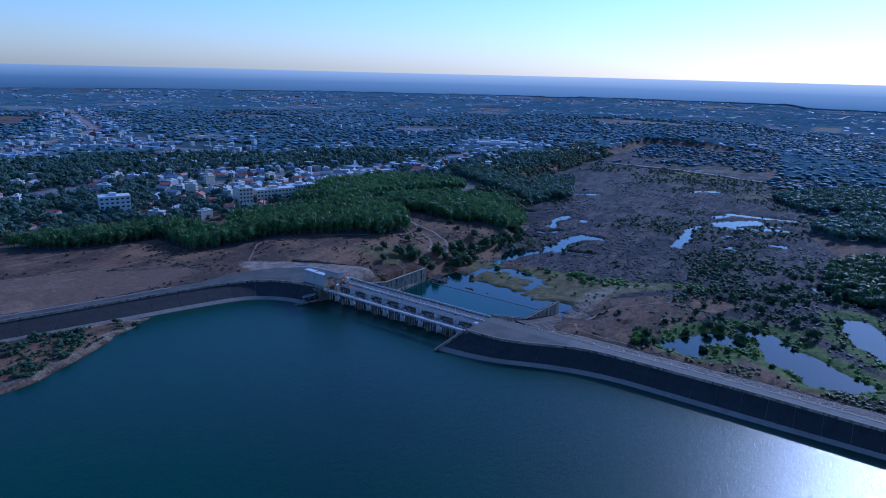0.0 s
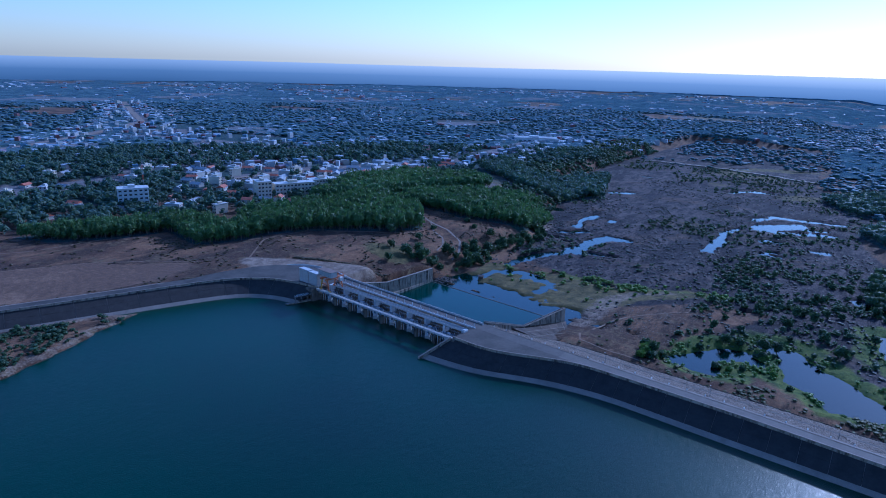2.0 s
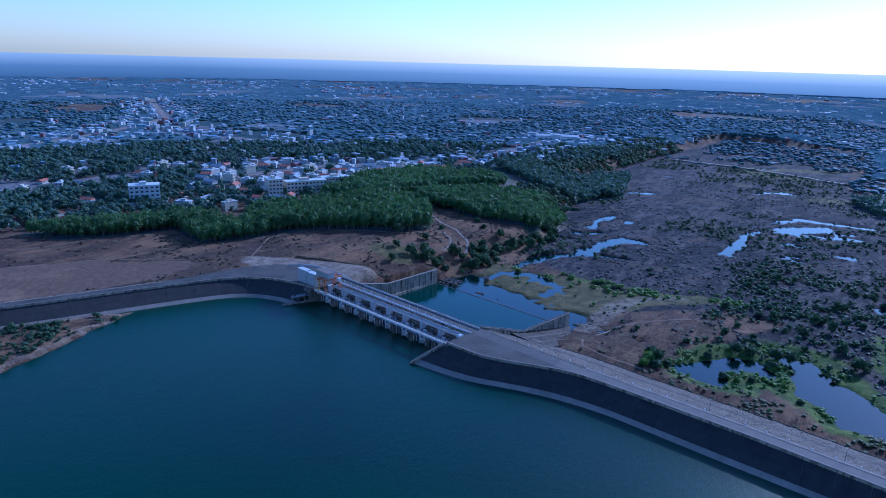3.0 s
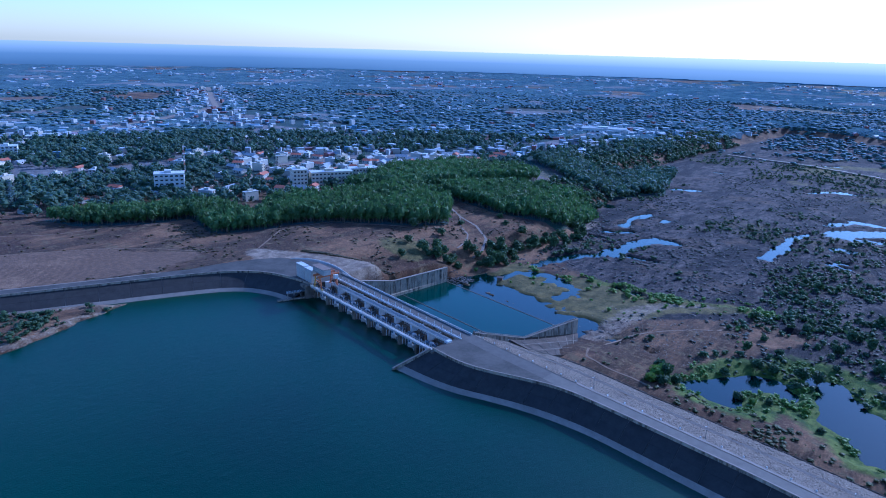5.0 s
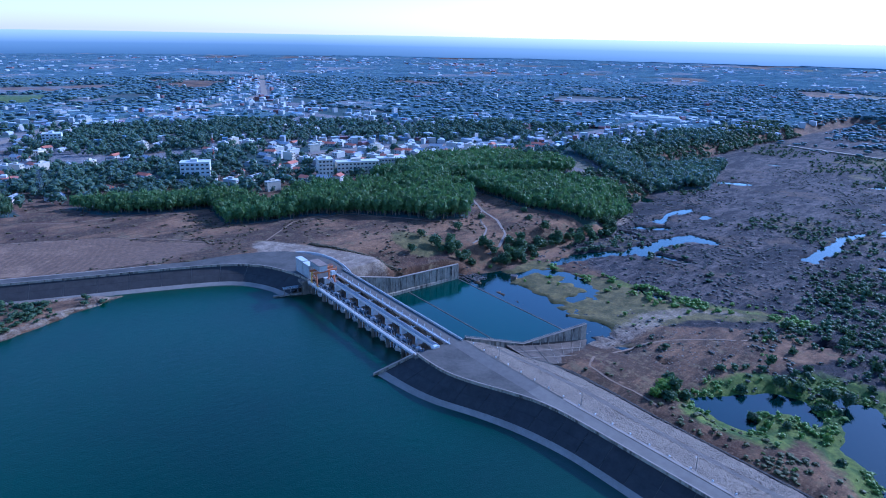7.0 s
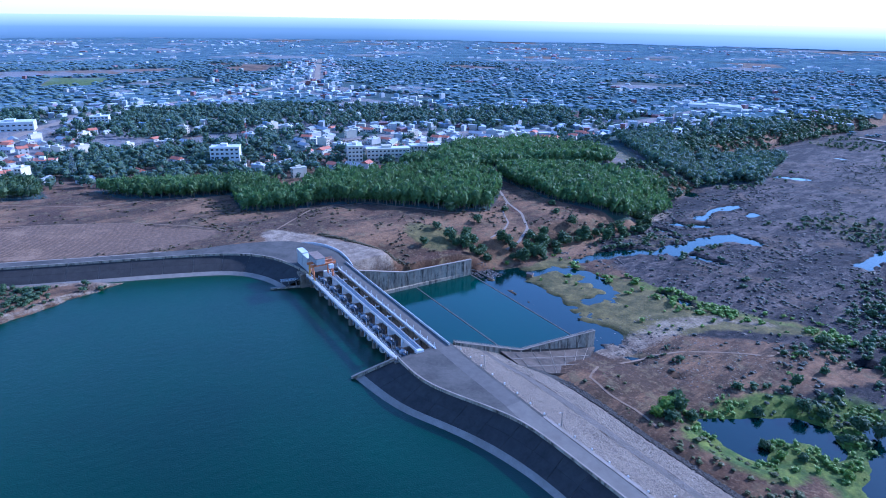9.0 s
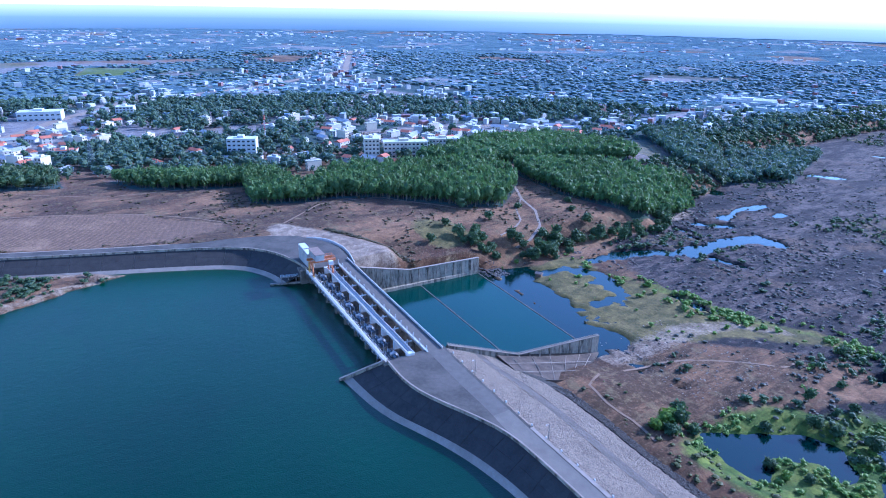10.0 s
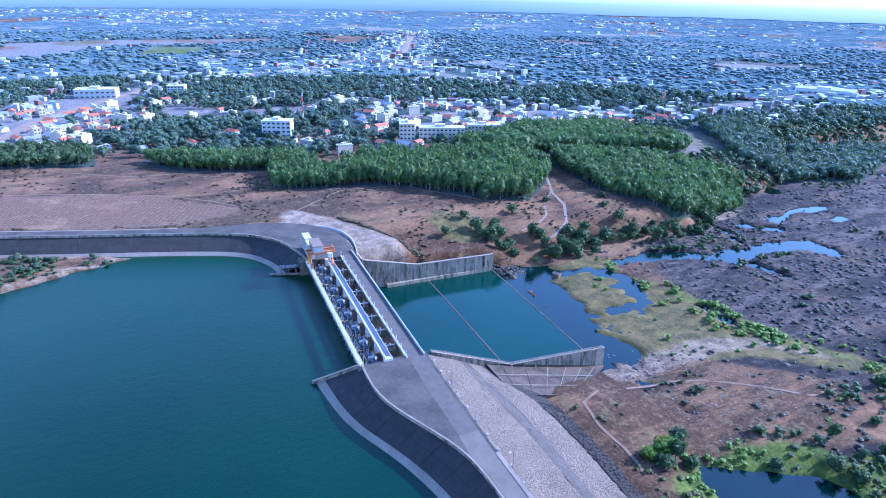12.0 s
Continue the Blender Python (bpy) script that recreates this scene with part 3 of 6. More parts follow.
def zone_weights(x, y, z):
    flat, lake = outside(x, y, FLATS), outside(x, y, LAKE_EDGE)
    wob = 26 * fbm(x, y, 40, 4)
    soft = lambda d, w=12: ramp01(w, -w, d + wob)
    flats = ramp01(8, -8, flat + 0.4 * wob)
    patches = ramp01(0.02, 0.2, fbm(x, y, 90, 5))
    green = np.maximum.reduce([soft(outside(x, y, GRASS)), flats * patches * ramp01(560, 640, y) * 0.4, soft(outside(x, y, MEADOW))])
    green = np.maximum(green, soft(np.hypot(x + 335, (y - 470) * 1.2) - 24, 10) * 0.8)
    green = np.maximum(green, ramp01(0.12, 0.25, fbm(x, y, 260, 4)) * (np.hypot(x, y) > 1100) * 0.9)
    rock = flats * np.maximum(ramp01(545, 590, y + 0.6 * (x + 230)), ramp01(-0.05, 0.15, fbm(x + 90, y, 50, 4)) * 0.42)
    rock = rock * ramp01(-8, 6, outside(x, y, MOUND) + 0.3 * wob)
    sandy = [(-372, 352), (-404, 373), (-363, 398), (-318, 420), (-299, 420), (-301, 381), (-340, 377)]
    sand = np.maximum(0.72 * ramp01(8, -5, outside(x, y, sandy) + 0.6 * wob) * (lake > 6), 0.75 * ramp01(24, 6, np.hypot((x + 312), (y - 700) * 0.5) + wob * 0.5))
    sand = np.maximum(sand, ramp01(10, 2, np.abs(outside(x, y, ISLAND) + 3)) * (z > -1) * (x > -400) * 0.55)
    sand = np.maximum(sand, ramp01(20, 7, np.hypot(x + 390, (y - 369) * 1.3) + 0.35 * wob) * (lake > 9))
    strand = np.interp(y, [450, 481, 521, 549, 566], [-154, -151, -152, -143, -122])
    sand = np.maximum(sand, 0.55 * ramp01(14, 4, np.abs(x - strand) + 0.4 * wob) * (y > 455) * (y < 572))
    woods = np.maximum.reduce([ramp01(6, -4, outside(x, y, w)) for w in (WOOD_A, WOOD_B, WOOD_C, WOOD_D, WOOD_E, WOOD_F, WOOD_G, WOOD_H, WOOD_I, WOOD_J, WOOD_K)])
    r = np.hypot(x + 100, y - 300)
    beyond = ramp01(520, 640, r) * (flat > 60) * (lake > 30)
    woods = np.maximum(woods, beyond * 0.75)
    town = beyond * ramp01(0.0, 0.16, fbm(x + 400, y, 150, 4) + 0.06) * ramp01(2600, 1800, r)
    bare = beyond * ramp01(0.16, 0.24, fbm(x, y + 700, 330, 3)) * ramp01(1500, 1900, r)
    field = np.maximum(soft(outside(x, y, FIELD), 3), ramp01(20, -20, outside(x, y, BARE)))
    woods = woods * ramp01(-10, 25, np.minimum.reduce([outside(x, y, p) for p in (BARE, LAGOON, PITCH, PITCH_2, YARD)]))
    town = np.maximum(town, ramp01(6, -6, np.minimum.reduce([outside(x, y, p) for p in (PITCH, PITCH_2, YARD)])))
    town = np.maximum(town, ramp01(24, 12, street_distance(x, y)) * beyond)
    ponds = np.minimum.reduce([outside(x, y, p) for p in (POND_A, POND_B, POND_C)])
    lush = np.maximum(ramp01(28, 5, ponds + 0.5 * wob) * ramp01(-95, -78, x), 0.5 * ramp01(11, 3, np.abs(y - np.interp(x, [-260, -205, -150, -80], [548, 560, 566, 586])) + 0.5 * wob) * (np.abs(x + 165) < 75))
    lush = np.maximum(lush, 0.8 * ramp01(8, -4, outside(x, y, LAGOON)))
    return np.stack([green, rock, sand, lush], 1), np.stack([woods * (1 - bare), field, town, np.ones_like(x)], 1)


for layer, values in zip(("zone_a", "zone_b"), zone_weights(GX.ravel(), GY.ravel(), GZ)):
    att = ground.data.color_attributes.new(layer, "FLOAT_COLOR", "POINT")
    att.data.foreach_set("color", values.astype(np.float32).ravel())

bm = bmesh.new()
bm.faces.new([bm.verts.new((x, y, LAKE)) for x, y in LAKE_EDGE])
bmesh.ops.triangulate(bm, faces=bm.faces[:])
bmesh.ops.recalc_face_normals(bm, faces=bm.faces[:])
if sum(f.normal.z for f in bm.faces) < 0:
    bmesh.ops.reverse_faces(bm, faces=bm.faces[:])
tagged(obj("lake_water", bm, M_LAKE), "calm blue-green reservoir water with fine ripples", "water", kind="structure")
bm = bmesh.new()
bm.faces.new([bm.verts.new((x, y, RIVER)) for x, y in ((-301, 358), (-172, 345), (340, 320), (400, 2500), (-520, 2500), (-520, 480))])
tagged(obj("river_water", bm, M_RIVER), "still river pools reflecting the pale sky", "water", kind="structure")

bm = bmesh.new()
bm.faces.new([bm.verts.new((x, y, RIVER + 0.02)) for x, y in [(-300, 356), (-299.5, 387), (-296, 421), (-291.3, 474), (-164.5, 459.5), (-170, 409), (-176.5, 369), (-172, 343)][::-1]])
tagged(obj("basin_water", bm, M_BASIN), "green still water of the walled stilling basin", "water", kind="structure")

# Far glowing ring that closes the view, woodland haze painted into its colour.
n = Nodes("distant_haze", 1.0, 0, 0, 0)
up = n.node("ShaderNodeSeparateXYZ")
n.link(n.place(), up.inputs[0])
# Haze gradient put into the glow: paler upward and towards the sun.
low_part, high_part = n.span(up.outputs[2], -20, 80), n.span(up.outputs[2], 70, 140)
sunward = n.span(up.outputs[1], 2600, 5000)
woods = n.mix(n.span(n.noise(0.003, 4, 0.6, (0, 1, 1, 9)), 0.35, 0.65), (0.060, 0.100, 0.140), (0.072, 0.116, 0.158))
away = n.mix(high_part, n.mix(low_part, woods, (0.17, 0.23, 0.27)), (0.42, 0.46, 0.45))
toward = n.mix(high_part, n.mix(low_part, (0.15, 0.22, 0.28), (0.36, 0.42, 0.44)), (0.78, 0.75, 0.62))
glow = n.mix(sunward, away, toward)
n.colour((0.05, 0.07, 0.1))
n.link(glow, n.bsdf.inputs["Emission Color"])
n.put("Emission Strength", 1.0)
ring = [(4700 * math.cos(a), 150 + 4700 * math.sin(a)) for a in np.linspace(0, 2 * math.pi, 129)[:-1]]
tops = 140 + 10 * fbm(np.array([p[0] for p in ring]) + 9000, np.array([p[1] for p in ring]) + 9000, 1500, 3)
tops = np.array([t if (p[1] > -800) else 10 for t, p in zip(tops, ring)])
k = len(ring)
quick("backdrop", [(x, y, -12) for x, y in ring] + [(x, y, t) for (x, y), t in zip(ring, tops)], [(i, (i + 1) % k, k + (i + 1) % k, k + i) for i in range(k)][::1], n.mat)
tagged(bpy.data.objects["backdrop"], "glowing backdrop ring painted as blue haze on the horizon", "backdrop", kind="structure")


# ---- embankment dam ----
def bands(xs, lines, name, material, parent, ripple=0.0, seed=0, rows=4):
    """A sheet over stations between lines of (x, y, z) arrays, first to last."""
    pts = []
    for (a, b) in zip(lines, lines[1:]):
        for k in range(rows):
            pts.append(a + (b - a) * k / rows)
    pts.append(lines[-1])
    p = np.stack(pts)
    if ripple:
        p[:, :, 2] += ripple * (fbm(p[:, :, 0] + seed, p[:, :, 1], 7, 3) + 0.6 * fbm(p[:, :, 0], p[:, :, 1] + seed, 2.5, 2))
    r, c = p.shape[:2]
    ids = np.arange(r * c).reshape(r, c)
    f = np.stack([ids[:-1, :-1], ids[:-1, 1:], ids[1:, 1:], ids[1:, :-1]], -1).reshape(-1, 4)
    return quick(name, p.reshape(-1, 3), f, material, parent)


def along(xs, ys, z):
    return np.stack([xs, np.interp(xs, EX, ys), np.full_like(xs, z)], 1)


def smooth_line(points, n, z):
    p = np.array(points, float)
    s = np.r_[0, np.cumsum(np.hypot(*np.diff(p, axis=0).T))]
    t = np.linspace(0, s[-1], n)
    q = np.stack([np.interp(t, s, p[:, 0]), np.interp(t, s, p[:, 1])], 1)
    for _ in range(int(n / 14)):
        q[1:-1] = 0.25 * q[:-2] + 0.5 * q[1:-1] + 0.25 * q[2:]
    return np.c_[q, np.full(n, z)]


def smoothed(xs, ys):
    y = np.interp(xs, EX, ys)
    for _ in range(3):
        y[1:-1] = 0.25 * y[:-2] + 0.5 * y[1:-1] + 0.25 * y[2:]
    return y


def dam(name, label, parapet, shore, road, stations):
    """Crest road, parapet and slabbed water slope along three lines of equal stations."""
    top = empty(name)
    tagged(top, label, "dam")
    low = shore + 1.0 * (shore - parapet)
    low[:, 2] = -9.6
    foot = shore + (parapet - shore) * 0.19
    foot[:, 2] = 1.75
    inner = parapet.copy()
    inner[:, 2] = CREST
    quick_rows = lambda lines, nm, mat, rows=1: bands(None, lines, nm, mat, top, rows=rows)
    quick_rows([road, inner], "crest_road", M_ASPHALT, 3)
    quick_rows([foot + (0, 0, 0.02), shore, low], "toe_band", M_BAND, 2)
    # Parapet wall with a coping.
    for k0, nm, w, z0, z1, mat in ((0, "parapet", 0.45, CREST - 0.6, CREST + 0.75, M_CONC), (0, "coping", 0.7, CREST + 0.75, CREST + 0.95, M_BAND)):
        side = (parapet - shore)[:, :2]
        side = side / np.linalg.norm(side, axis=1)[:, None]
        a, b = parapet.copy(), parapet.copy()
        a[:, :2] -= side * w / 2
        b[:, :2] += side * w / 2
        ring4 = [np.c_[a[:, :2], np.full(len(a), z0)], np.c_[a[:, :2], np.full(len(a), z1)], np.c_[b[:, :2], np.full(len(a), z1)], np.c_[b[:, :2], np.full(len(a), z0)]]
        quick_rows(ring4, nm, mat)
    # Slabs of the water slope, a joint between each two.
    for i in range(0, len(stations) - 2, 2):
        crest3, foot3 = parapet[i : i + 3].copy(), foot[i : i + 3].copy()
        crest3[:, 2] = CREST - 0.5
        for u0, u1 in ((0.0, 0.497), (0.503, 1.0)):
            rows3 = [foot3 + (crest3 - foot3) * u for u in (u0, u1)]
            for r3 in rows3:
                r3[0] += (r3[1] - r3[0]) * 0.012
                r3[2] += (r3[1] - r3[2]) * 0.012
            q = np.concatenate(rows3)
            quick("slab", np.r_[q, q - (0, 0, 0.4)], [(0, 1, 4, 3), (1, 2, 5, 4), (0, 6, 7, 1), (1, 7, 8, 2), (0, 3, 9, 6), (2, 8, 11, 5)], M_SLAB, top)
    quick_rows([foot - (0, 0, 0.25), np.c_[parapet[:, :2], np.full(len(parapet), CREST - 0.75)]], "joint_bed", M_BAND, 1)
    return top


xs = np.r_[np.arange(-178, 60, 6.0), np.arange(60, 420, 12.0), np.arange(420, 901, 60.0)]
e_par = np.c_[xs, smoothed(xs, E_PARAPET), np.full(len(xs), CREST)]
e_sho = np.c_[xs, smoothed(xs, E_SHORE), np.zeros(len(xs))]
e_sho[:, 0] -= 9.0 * ramp01(-145, -178, xs)
e_road = np.c_[xs, smoothed(xs, E_ROAD), np.full(len(xs), CREST)]
east_dam = dam("embankment_dam", "long embankment dam with dark slabbed water slope and asphalt crest", e_par, e_sho, e_road, xs)
n_w = 70
w_par = smooth_line(W_PARAPET, n_w, CREST)
tangent = np.gradient(w_par[:, :2], axis=0)
tangent /= np.linalg.norm(tangent, axis=1)[:, None]
inward = np.stack([-tangent[:, 1], tangent[:, 0]], 1)
w_len = np.r_[0, np.cumsum(np.hypot(*np.diff(w_par[:, :2], axis=0).T))]
w_sho, w_road = w_par.copy(), w_par.copy()
w_sho[:, :2] += inward * np.interp(w_len, [0, 40, 70, 120], [15.0, 15.0, 14.0, 13.5])[:, None]
w_road[:, :2] -= inward * np.interp(w_len, [0, 25, 45, 62, 90, 130], [29.5, 37, 35, 25, 13, 11.5])[:, None]
w_sho[:4, 0] -= (7.0, 5.0, 3.0, 1.0)
w_sho[:, 2] = 0.0
west_dam = dam("embankment_dam", "curved embankment dam with asphalt road beside dry fields", w_par, w_sho, w_road, list(range(n_w)))
out = w_road.copy()
out[:, :2] -= inward * 6
out[:, 2] = 3.0
bands(None, [w_road, out], "shoulder", M_PATH, west_dam, 0.3, 3, 2)
edge_in, edge_out = w_road.copy(), w_road.copy()
edge_in[:, :2] += inward * 1.4
edge_in[:, 2] += 0.1
edge_out[:, 2] += 0.1
bands(None, [edge_out[12:], edge_in[12:]], "road_edge", M_BAND, west_dam, rows=1)

# Downstream face of the east dam: rubble, drain, rubble, riprap.
fx = np.r_[np.arange(-174, 70, 2.0), np.arange(70, 420, 8.0), np.arange(420, 901, 60.0)]
line = lambda ys, z: np.c_[fx, smoothed(fx, ys), np.full(len(fx), z)]
top_l, mid_l, toe_l = line(E_ROAD, CREST), line(E_GRAVEL, -4.6), line(E_TOE, -13.0)
at = lambda u: top_l + (mid_l - top_l) * u
bands(None, [top_l, at(0.5)], "rubble_face", M_GRAVEL, east_dam, 0.5, 11, 12)
bands(None, [at(0.5), at(0.64)], "drain_strip", M_BERM, east_dam, 0.4, 5, 4)
bands(None, [at(0.64), mid_l], "rubble_face", M_GRAVEL, east_dam, 0.5, 23, 8)
bands(None, [mid_l, toe_l], "riprap", M_ROCKBED, east_dam, 1.3, 31, 9)
kx = np.arange(-104, 420, 8.0)
kerb = [np.c_[kx, np.interp(kx, fx, top_l[:, 1]) + o, np.full(len(kx), z)] for o, z in ((-1.1, CREST - 0.3), (-1.1, CREST + 0.16), (0.5, CREST + 0.16), (0.5, CREST - 0.3))]
bands(None, kerb, "kerb", M_BAND, east_dam, rows=1)
# Lane of newer asphalt from the bridge across the plaza.
lx = np.arange(-178, 420, 6.0)
ds = np.interp(lx, fx, top_l[:, 1])
for start, stop, kind in ((0, 11, M_ROADTOP), (10, len(lx), M_PALEROAD)):
    ex, ey, width = lx[start:stop], ds[start:stop], np.interp(lx[start:stop], [-120, -60], [7.8, 12.0])
    bands(None, [np.c_[ex, ey - 1.2, np.full(len(ex), CREST + 0.012)], np.c_[ex, np.maximum(ey - 1.2 - width, np.interp(ex, xs, e_par[:, 1]) + 1.2), np.full(len(ex), CREST + 0.012)]], "lane", kind, east_dam, rows=1)


# ---- spillway ----
spill = empty("spillway", BRIDGE)
tagged(spill, "concrete spillway of eight gated bays with a road bridge", "spillway")
X0, X1 = BAY0, BAY0 + BAY * BAYS


def sp(name, bm, mat, label=""):
    return part(name, bm, mat, spill, label)


def pier_mesh():
    bm = bmesh.new()
    slab(bm, -1.4, 1.4, 2.6, 30.5, -20, 5.2)
    rod(bm, (0, 2.6, -20), (0, 2.6, 5.2), 1.4, 1.4, 12)
    slab(bm, -1.1, 1.1, 19.6, 29.4, 5.2, 7.5, bevel=0.15)
    slab(bm, -1.0, 1.0, -0.4, 3.4, 6.2, 7.6, bevel=0.15)
    return bm


pier = sp("pier", pier_mesh(), M_PIER)
pier.location.x = X0
for i in range(1, BAYS + 1):
    p = pier.copy()
    scene.collection.objects.link(p)
    p.location.x = X0 + BAY * i
for i in range(BAYS + 1):
    x = X0 + BAY * i
    sp("walkway_bracket", one(x - 0.9, x + 0.9, 10.2, 14.0, 5.2, 9.3, bevel=0.2), M_WHITE, "white painted concrete bracket")
# Upstream service beam with hanging brackets.
sp("service_beam", one(X0 - 1, X1 + 0.3, -0.9, 1.1, 7.6, 8.9, bevel=0.1), M_BLUEWHITE, "pale blue painted beam")
for y in (-0.75, 0.95):
    bm = bmesh.new()
    for z in (9.55, 10.05):
        rod(bm, (X0 - 1, y, z), (X1, y, z), 0.06, sides=6)
    for k in range(41):
        x = X0 - 1 + (X1 - X0 + 1) * k / 40
        rod(bm, (x, y, 9.0), (x, y, 10.1), 0.06, sides=6)
    sp("handrail", bm, M_BLUEWHITE)
bracket = sp("beam_bracket", one(-0.6, 0.6, -1.5, -0.9, 6.9, 8.2, bevel=0.12), M_STEEL)
bracket.location.x = X0 + 2
for k in range(1, 24):
    b = bracket.copy()
    scene.collection.objects.link(b)
    b.location.x = X0 + 2 + k * (X1 - X0 - 4) / 23
# Gate walkway on the brackets.
sp("gate_walkway", one(X0 + 6, X1 + 0.6, 10.4, 13.8, 9.3, 9.75, bevel=0.08), M_BLUEWHITE, "pale blue steel walkway")
for y0, y1 in ((10.4, 10.65), (13.55, 13.8)):
    sp("walkway_girder", one(X0 + 6, X1 + 0.6, y0, y1, 9.75, 10.7, bevel=0.05), M_BLUEWHITE)
sp("crane_rail", one(X0 + 6, X1 + 0.6, 12.0, 12.2, 9.75, 9.95), M_STEEL)
sp("end_block", one(X1 - 1.4, X1 + 0.8, 10.0, 14.0, 6.0, 10.4, bevel=0.15), M_WHITE, "white painted end block")
# Tie beams, catwalks and posts between the walkway and the road.
for i in range(BAYS + 1):
    x = X0 + BAY * i
    for dy in (15.0, 17.2):
        sp("pier_post", one(x - 0.22, x + 0.22, dy, dy + 0.44, 5.2, 8.6, bevel=0.04), M_WHITE, "white painted post")
    sp("tie_beam", one(x - 0.3, x + 0.3, 14.0, 19.8, 7.2, 7.7, bevel=0.05), M_WHITE, "white painted tie beam")
    if i < BAYS:
        cat = sp("catwalk", one(x + 1.4, x + BAY - 1.4, 16.2, 17.5, 3.6, 3.85, bevel=0.03), M_PIER, "stained narrow service catwalk")
        bm = bmesh.new()
        for z in (4.4, 4.9):
            rod(bm, (x + 1.4, 16.3, z), (x + BAY - 1.4, 16.3, z), 0.06, sides=5)
        for k in range(6):
            px = x + 1.6 + (BAY - 3.2) * k / 5
            rod(bm, (px, 16.3, 3.8), (px, 16.3, 4.95), 0.07, sides=5)
        part("catwalk_rail", bm, M_WHITE, cat)
# Road bridge.
sp("bridge_deck", one(X0 - 3, X1 + 1.5, 20.1, 28.4, 7.5, CREST - 0.05, bevel=0.05), M_CONC)
sp("bridge_road", one(X0 - 3, X1 + 3, 20.7, 27.8, CREST - 0.04, CREST + 0.03), M_ROADTOP, "worn grey asphalt lane")
sp("bridge_kerb", one(X0 - 3, X1 + 1, 20.0, 20.6, CREST - 0.6, CREST + 0.35, bevel=0.05), M_WHITE, "white painted kerb")
sp("bridge_parapet", one(X0 - 8, X1 + 1, 27.9, 28.4, CREST - 0.6, CREST + 1.1, bevel=0.06), M_BLUEWHITE, "white painted parapet")
bm = bmesh.new()
for z in (CREST + 0.75, CREST + 1.15):
    rod(bm, (X0 - 3, 20.3, z), (X1 + 1, 20.3, z), 0.06, sides=6)
sp("bridge_rail", bm, M_WHITE)
bm = bmesh.new()
rod(bm, (0, 20.3, CREST + 0.3), (0, 20.3, CREST + 3.0), 0.2, 0.16, 6)
slab(bm, -0.25, 0.25, 20.05, 20.55, CREST + 0.3, CREST + 0.6)
post = sp("rail_post", bm, M_WHITE)
post.location.x = X0 - 2
for k in range(1, 18):
    p = post.copy()
    scene.collection.objects.link(p)
    p.location.x = X0 - 2 + k * (X1 - X0 + 2) / 17
# Weir crest between the piers.
bm = bmesh.new()
slab(bm, X0, X1, 4, 30, -20, -12)
sp("weir", bm, M_PIER)
# Abutment walls at both ends.
sp("abutment", one(X0 - 9, X0 - 1.4, -4, 30, -20, CREST - 0.5, bevel=0.1), M_PIER)
sp("abutment", one(X1 + 0.6, X1 + 3, -2, 30, -20, CREST - 0.5, bevel=0.1), M_PIER)
sp("west_plaza", one(X0 - 30, X0 - 1, -0.4, 30, CREST - 1.2, CREST - 0.03), M_ASPHALT)


def bend_parapet():
    """A low white parapet along the road's bend west of the bridge, in straight lengths."""
    b = empty("bend_parapet")
    tagged(b, "low white painted parapet along the bend of the crest road", "parapet", kind="structure")
    line = smooth_line([(-297, 381.5), (-312, 386), (-327, 388.5), (-342, 387), (-353, 382), (-357, 375)], 15, CREST)
    for a, c in zip(line[:-1], line[1:]):
        d = c - a
        m = Matrix.Translation(a) @ Matrix.Rotation(math.atan2(d[1], d[0]), 4, "Z")
        long = math.hypot(d[0], d[1])
        part("length", one(0.02, long - 0.02, -0.2, 0.2, -2.5, 0.3, m=m), M_WHITE, b)


bend_parapet()


def gate_thing():
    """One radial gate between two piers: curved skin, ribs and arms."""
    g = empty("radial_gate")
    tagged(g, "dark steel radial gate with braced arms between concrete piers", "gate", "spillway gates")
    w = BAY / 2 - 1.6
    arc = [(15 - 11.5 * math.cos(a), -4 + 11.5 * math.sin(a)) for a in np.linspace(-0.75, 0.72, 12)]
    v = [(sx * w, y, z) for y, z in arc for sx in (-1, 1)]
    f = [(2 * i, 2 * i + 1, 2 * i + 3, 2 * i + 2) for i in range(len(arc) - 1)]
    quick("skin_plate", v, f, M_DARKSTEEL, g)
    for k in (2, 6, 10):
        y, z = arc[k]
        part("rib", one(-w, w, y + 0.1, y + 0.7, z - 0.25, z + 0.25), M_DARKSTEEL, g)
    for sx in (-1, 1):
        bm = bmesh.new()
        for k in (2, 9):
            rod(bm, (sx * w * 0.85, arc[k][0], arc[k][1]), (sx * (w - 0.3), 15, -4), 0.35, sides=6)
        part("arm", bm, M_DARKSTEEL, g)
    return g


